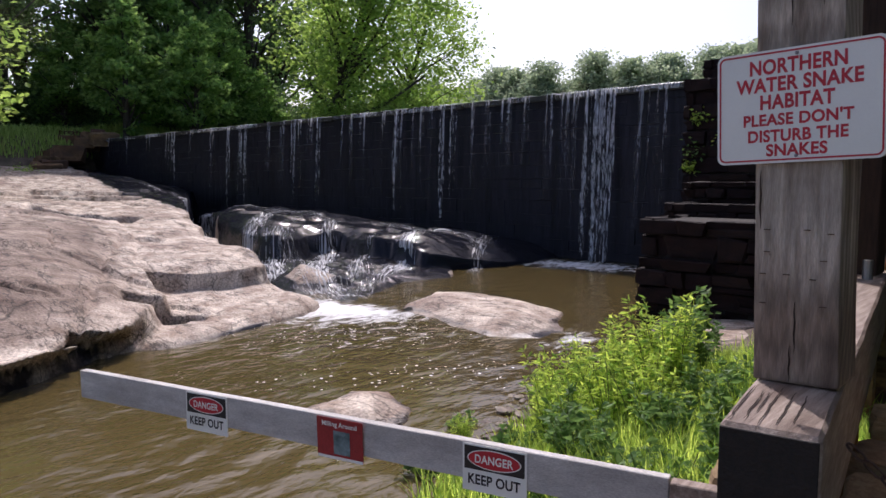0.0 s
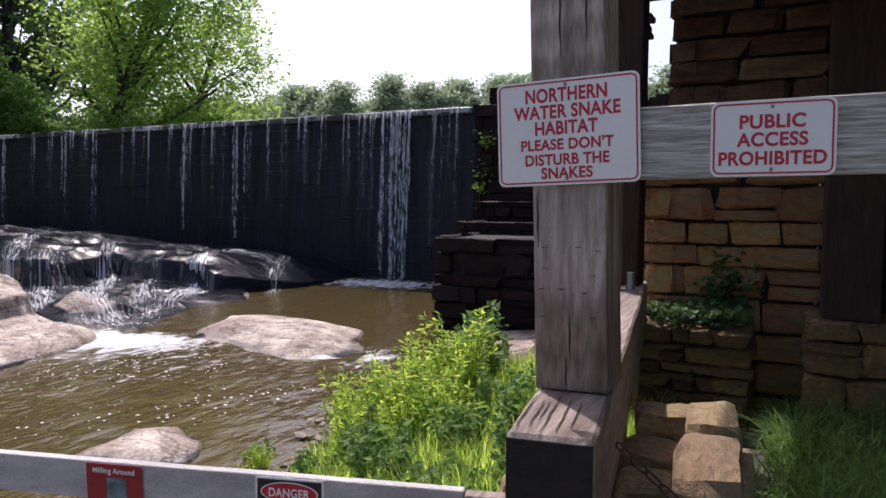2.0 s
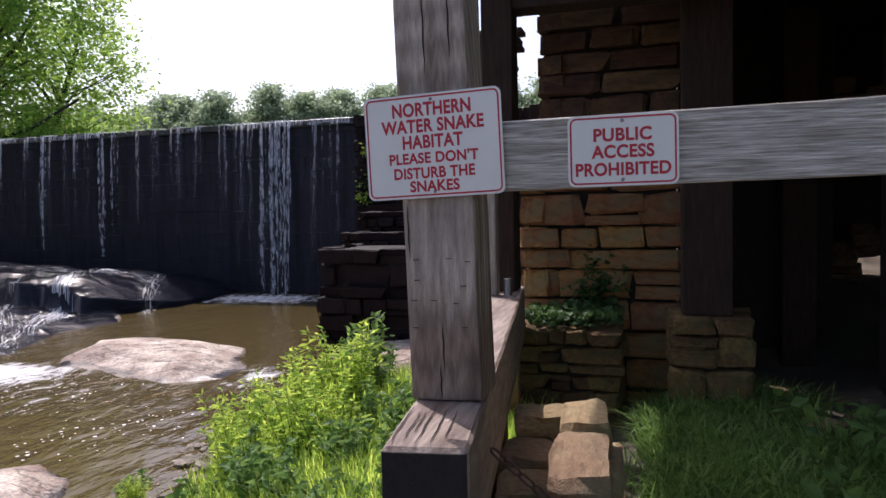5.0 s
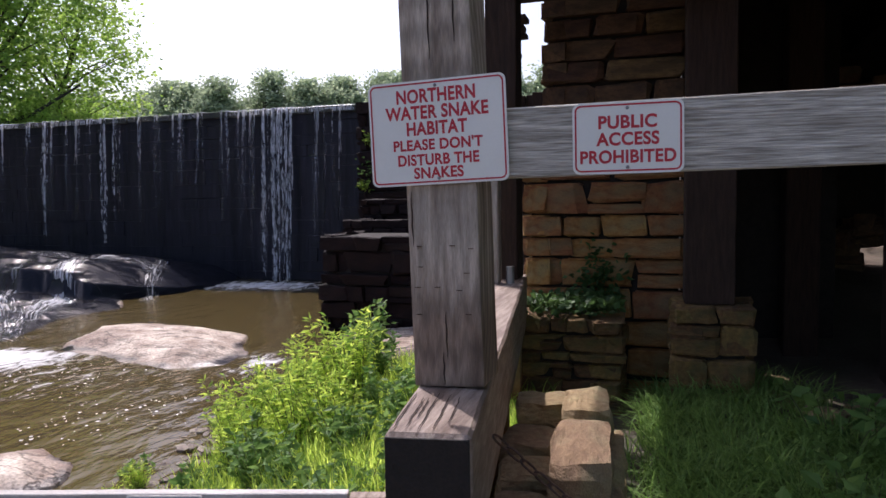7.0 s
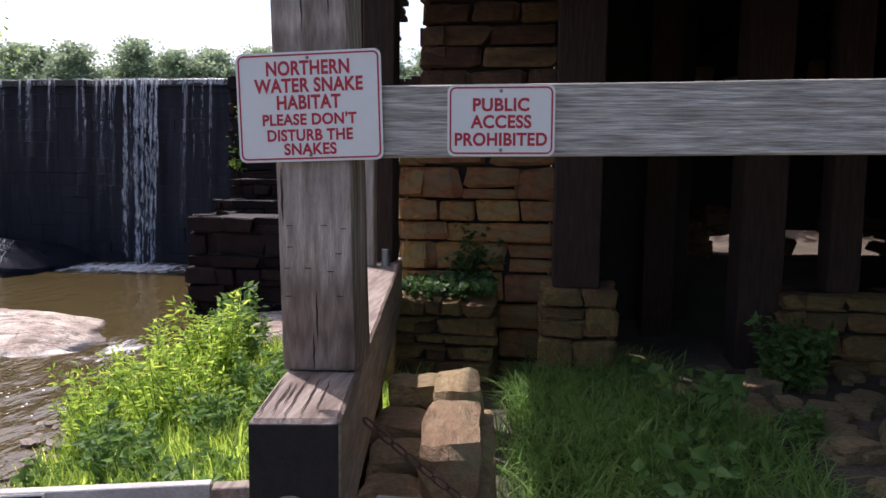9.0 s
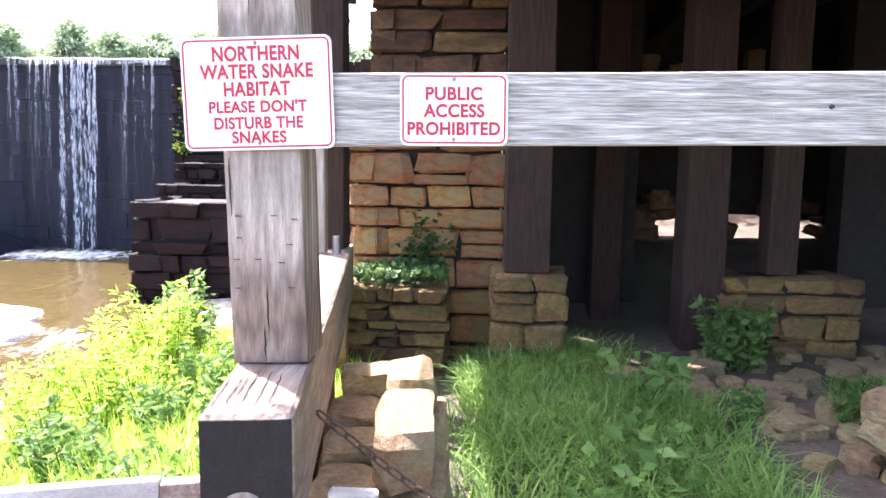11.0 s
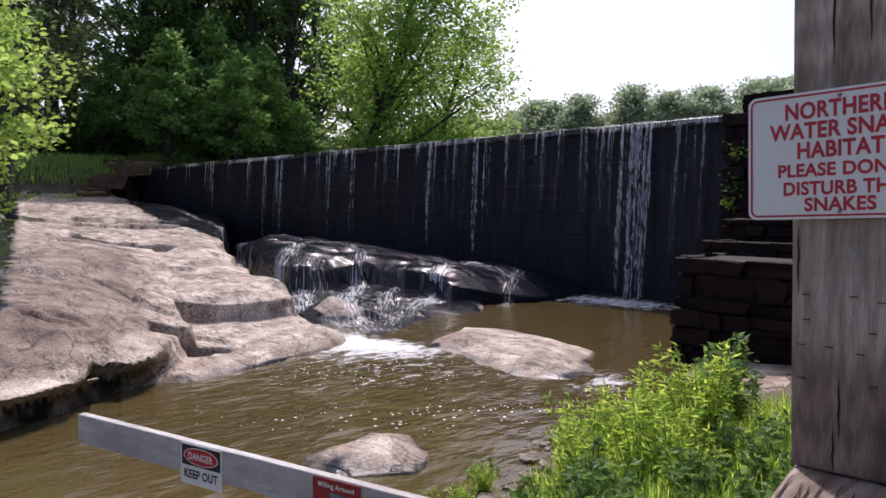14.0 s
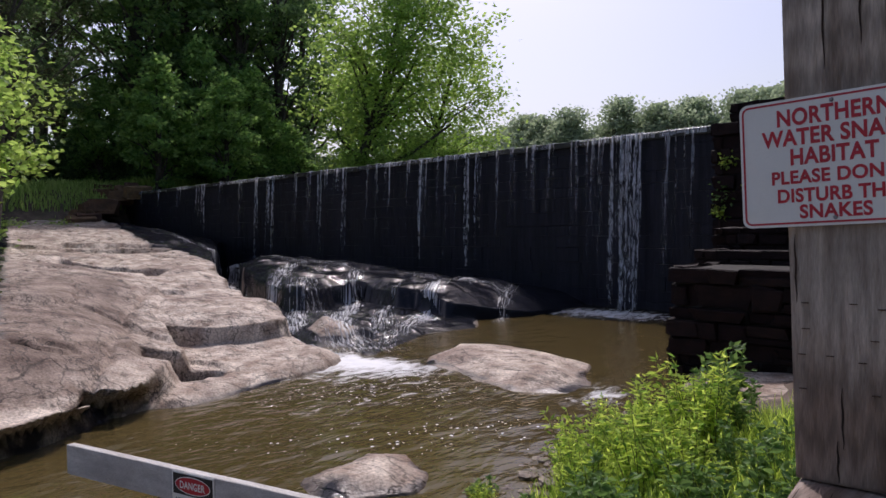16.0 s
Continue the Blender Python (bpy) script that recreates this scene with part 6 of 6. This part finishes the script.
for bearing, dist, s in [(71.8, 33, 0.4), (73.5, 30, 0.5), (75.5, 28, 0.5), (71.5, 40, 0.4), (74.5, 34, 0.5), (76.5, 36, 0.6), (73.2, 37, 0.45), (78.5, 31, 0.6), (72.6, 42, 0.5), (75.5, 41, 0.6), (80, 38, 0.8)]:
    plant(8, *along_view(bearing, dist), s=s)
# woods behind the mill; unseen trees to the right added to block skylight
for x, y, k, s in [(4, 19, 0, 0.8), (8, 16, 1, 0.8), (12, 14, 0, 0.8), (2, 24, 1, 0.8), (14, 8, 2, 0.8), (7, 22, 0, 0.9), (13, -6, 0, 0.8), (16, -2, 1, 0.8), (9, -11, 1, 0.8), (17, 3, 0, 0.8)]:
    plant(k, x, y, s=s)
for x, y, s in [(3.2, 11.6, 0.6), (4.6, 11.8, 0.7), (6.0, 12.2, 0.7), (2.4, 12.3, 0.6), (7.2, 12.5, 0.8), (5.2, 13.4, 0.8), (3.8, 13.6, 0.8)]:
    plant(7, x, y, s=s)


def blades(name, xs, ys, zs, length, mat, label, seed, bend=0.6, width=0.006):
    """Curved tapering grass blades, one at each place."""
    rng = np.random.RandomState(seed)
    n = len(xs)
    a = rng.rand(n) * 2 * np.pi
    l = length * (0.5 + 0.8 * rng.rand(n))
    d = np.stack([np.cos(a), np.sin(a)], -1)
    s = np.stack([-d[:, 1], d[:, 0]], -1)
    bd = bend * (0.4 + 0.9 * rng.rand(n))
    vs = []
    for k, wk in ((0, 1.0), (0.4, 0.9), (0.75, 0.6), (1.0, 0.08)):
        out = (bd * k ** 2 * l)[:, None] * d
        h = l * (k - 0.45 * bd * k ** 2.4)
        for sg in (-1, 1):
            vs.append(np.stack([xs + out[:, 0] + sg * s[:, 0] * width * wk, ys + out[:, 1] + sg * s[:, 1] * width * wk, zs + h], -1))
    v = np.stack(vs, 1).reshape(-1, 3)
    o = np.arange(n)[:, None] * 8
    f = np.concatenate([o + [0, 1, 3, 2], o + [2, 3, 5, 4], o + [4, 5, 7, 6]], 0)
    ob = mesh_part(name, v, f, mat)
    return tagged(ob, label, "grass", kind="stuff")


nr = np.random.RandomState(5)
# yard grass before the mill, in tufts
tx, ty = nr.uniform(0.78, 4.6, 900), nr.uniform(0.2, 3.3, 900)
ok = (fbm(tx, ty, 61, 3, 0.9) + 0.55 - 0.62 * sstep(1.7, 2.6, tx + 0.25 * (ty - 1)) - 0.55 * sstep(2.0, 2.7, ty)) > 0.12
tx, ty = tx[ok], ty[ok]
xs = np.repeat(tx, 34) + nr.randn(len(tx) * 34) * 0.06
ys = np.repeat(ty, 34) + nr.randn(len(tx) * 34) * 0.06
blades("yard_grass", xs, ys, ground_height(xs, ys) - 0.01, 0.27, M_GRASS, "lush drooping green grass in the mill yard", 6, 0.95, 0.0045)
# bank grass among the herbs
tx, ty = nr.uniform(-3.0, 0.05, 900), nr.uniform(1.0, 4.5, 900)
ok = (tx > bank_edge(ty) + 0.25 + 0.3 * nr.rand(900))
tx, ty = tx[ok], ty[ok]
xs = np.repeat(tx, 22) + nr.randn(len(tx) * 22) * 0.07
ys = np.repeat(ty, 22) + nr.randn(len(tx) * 22) * 0.07
blades("bank_grass", xs, ys, ground_height(xs, ys) - 0.01, 0.30, M_BUSH, "bright backlit grass on the creek bank", 7, 0.45, 0.005)
# tall grass on the far left bank
n = 34000
xs, ys = nr.uniform(-70, -38, n), nr.uniform(6, 26, n)
ok = (ground_height(xs, ys) > 3.6)
xs, ys = xs[ok], ys[ok]
blades("meadow_grass", xs, ys, ground_height(xs, ys) - 0.02, 0.6, M_DRYGRASS, "tall pale grass on the far bank", 8, 0.4, 0.035)


def herb(name, height, stems, per, leaf, mat, label, seed, spread=0.28, aspect=0.28, group="bank plants"):
    """A many-stemmed leafy plant rooted at the origin."""
    rng = np.random.RandomState(seed)
    t = thing(name, (0, 0, 0), label, "plant", group)
    tubes, pts = [], []
    for s in range(stems):
        a, h = rng.rand() * 6.28, height * (0.55 + 0.5 * rng.rand())
        o = spread * math.sqrt(rng.rand())
        root = np.array([math.cos(a) * o * 0.35, math.sin(a) * o * 0.35, -0.03])
        tip = np.array([math.cos(a) * o + 0.06 * rng.randn(), math.sin(a) * o + 0.06 * rng.randn(), h])
        mid = (root + tip) / 2 + np.array([0, 0, 0.1 * h])
        line = np.array([root, mid, tip])
        tubes.append(tube(line, [0.005, 0.004, 0.0015], 4))
        k = np.sort(rng.rand(per)) * 0.85 + 0.15
        p = (1 - k)[:, None] ** 2 * root + (2 * k * (1 - k))[:, None] * mid * 1.0 + (k ** 2)[:, None] * tip
        pts.append(p + rng.randn(per, 3) * 0.012)
    v, f = merge(tubes)
    tagged(mesh_part("stalk", v, f, M_STEM, t, smooth=True), kind="stuff")
    v, f = leaves(np.concatenate(pts), leaf, rng, aspect, droop=-0.15, up=0.5)
    tagged(mesh_part("foliage", v, f, mat, t), kind="stuff")
    return t


herbs = [herb("willow_shrub", 0.85, 34, 50, 0.072, M_BUSH, "bright yellow green willow shrub on the creek bank", 1),
         herb("willow_shrub", 0.7, 32, 48, 0.066, M_BUSH, "bright yellow green willow shrub on the creek bank", 2),
         herb("leafy_herb", 0.55, 20, 26, 0.085, M_HERB, "leafy green herb on the creek bank", 3, aspect=0.45),
         herb("tall_weed", 1.15, 11, 34, 0.12, M_HERB, "tall dark green leafy weed", 4, 0.3, 0.42),
         herb("low_herb", 0.3, 16, 20, 0.06, M_HERB, "low broad leaved herb", 5, 0.22, 0.6)]
herbs.append(herb("broad_weed", 0.36, 9, 8, 0.105, M_HERB, "pale green weed with large broad leaves in the yard", 6, 0.32, 0.55, "yard weeds"))
used_herb = set()


def set_herb(k, x, y, s=1.0):
    z = float(ground_height(np.array(float(x)), np.array(float(y))))
    m = Matrix.Translation((x, y, z)) @ Matrix.Rotation(rng.uniform(0, 6.28), 4, "Z")
    if k not in used_herb:
        used_herb.add(k)
        herbs[k].matrix_basis = m @ Matrix.Scale(s, 4)
    else:
        copy_thing(herbs[k], m).scale = (s, s, s)


for x, y, k, s in [(-2.2, 2.7, 0, 0.85), (-1.9, 3.2, 0, 0.9), (-1.65, 2.6, 1, 1.0), (-2.35, 3.4, 1, 0.9), (-1.5, 3.1, 0, 1.0), (-1.95, 2.25, 1, 0.85), (-1.3, 2.4, 1, 0.9),
                   (-2.45, 2.9, 1, 0.7), (-1.75, 3.9, 3, 0.72), (-1.6, 4.0, 3, 0.72), (-1.9, 4.2, 3, 0.6), (-0.9, 3.0, 2, 0.65), (-0.7, 2.4, 2, 0.8),
                   (-0.6, 3.4, 2, 0.55), (-1.0, 2.0, 2, 0.8), (-0.55, 1.8, 2, 0.7), (-1.4, 1.7, 2, 0.8), (-0.9, 1.4, 4, 1.1), (-1.2, 1.15, 4, 1.1), (-1.55, 1.2, 4, 1.0), (-0.6, 1.1, 4, 1.1),
                   (-0.35, 2.6, 2, 0.8), (-0.3, 3.6, 2, 0.5), (-0.5, 4.3, 2, 0.4), (-0.9, 4.6, 1, 0.35), (-1.7, 2.0, 2, 0.9), (-2.1, 2.1, 4, 1.0), (-1.9, 1.5, 4, 1.2), (-0.3, 1.4, 4, 1.2),
                   (-1.35, 3.5, 3, 0.55), (-0.8, 3.8, 3, 0.3), (-1.1, 2.7, 3, 0.42), (-0.5, 3.0, 3, 0.32), (-3.3, 2.25, 1, 0.28), (-3.1, 1.95, 1, 0.3), (-3.15, 2.6, 4, 0.7), (-2.75, 1.9, 1, 0.35), (-2.9, 2.3, 1, 0.4), (-2.6, 1.6, 4, 0.9), (-1.2, 4.8, 1, 0.45), (-2.2, 4.2, 1, 0.5)]:
    set_herb(k, x, y, s)
for x, y, s in [(1.77, 2.17, 1.0), (1.95, 2.4, 0.85), (1.58, 1.2, 0.9), (1.72, 1.45, 0.8), (1.3, 0.85, 0.6)]:
    set_herb(5, x, y, s)
for x, y, s in [(2.3, 2.0, 0.7), (2.9, 1.9, 0.8), (3.1, 2.3, 0.7)]:
    set_herb(4, x, y, s)
for x, y in [(2.6, 3.1), (2.75, 3.15)]:
    set_herb(2, x, y, 0.9)

# creeper on the stone ledge and the wall above it
ivy = thing("creeper", (0.3, 3.3, 1.43), "green creeper spreading over the stone ledge", "plant")
n = 900
px_, py_ = nr.uniform(-0.12, 0.56, n), nr.uniform(2.98, 3.6, n)
pz_ = 1.45 + 0.10 * nr.rand(n) * (1 - np.abs(px_ - 0.25))
m_ = 260
wx2 = 0.38 + nr.randn(m_) * 0.10
wz2 = 1.5 + np.abs(nr.randn(m_)) * 0.17
v, f = leaves(np.stack([np.concatenate([px_, wx2]), np.concatenate([py_, np.full(m_, 3.56)]), np.concatenate([pz_, wz2])], -1), 0.055, nr, 0.75)
tagged(mesh_part("foliage", v, f, M_IVY, ivy), kind="stuff")
for x, y, z, s in [(-5.9, 13.92, 3.0, 0.5), (-5.8, 13.92, 3.75, 0.35), (-6.0, 13.9, 2.6, 0.3), (-5.2, 13.9, 3.3, 0.4)]:
    t = thing("wall_weed", (x, y, z), "yellow green weed growing from the stone abutment", "plant", "wall weeds")
    v, f = leaves(np.array([x, y, z]) + nr.randn(70, 3) * [0.25 * s, 0.08, 0.22 * s], 0.09, nr, 0.6)
    tagged(mesh_part("foliage", v, f, M_BUSH if s < 0.45 else M_HERB, t), kind="stuff")

# rubble below the far bank's grass
for k in range(70):
    x, y = rng.uniform(-51, -40.5), rng.uniform(11.5, 15.2)
    z = 2.7 + (y - 11.5) * 0.62 * rng.uniform(0.7, 1.05) + 0.03 * (-40 - x)
    s = rng.uniform(0.5, 1.25)
    ob = loose_stone(None, (x, y, z), (s * 1.3, s, s * 0.7), dark_brown_kinds, rng, rng.uniform(0, 3), rng.uniform(-0.4, 0.4))
    tagged(ob, "rough dark boulder in the rubble bank beside the dam", "boulder", "rubble")
# plain post and rail fence on the far bank
fence = thing("fence", (-55, 19, 5.2), "weathered post and rail fence on the far bank", "fence")
for k in range(7):
    x = -66 + k * 2.6
    timber("fence_post", (x, 18.0, 4.9), (x + 0.14, 18.14, 6.45), M_WOOD, fence, cuts=1)
for z in (5.75, 6.2):
    timber("fence_rail", (-66.2, 17.95, z), (-50.2, 18.0, z + 0.14), M_WOODY, fence, cuts=2)
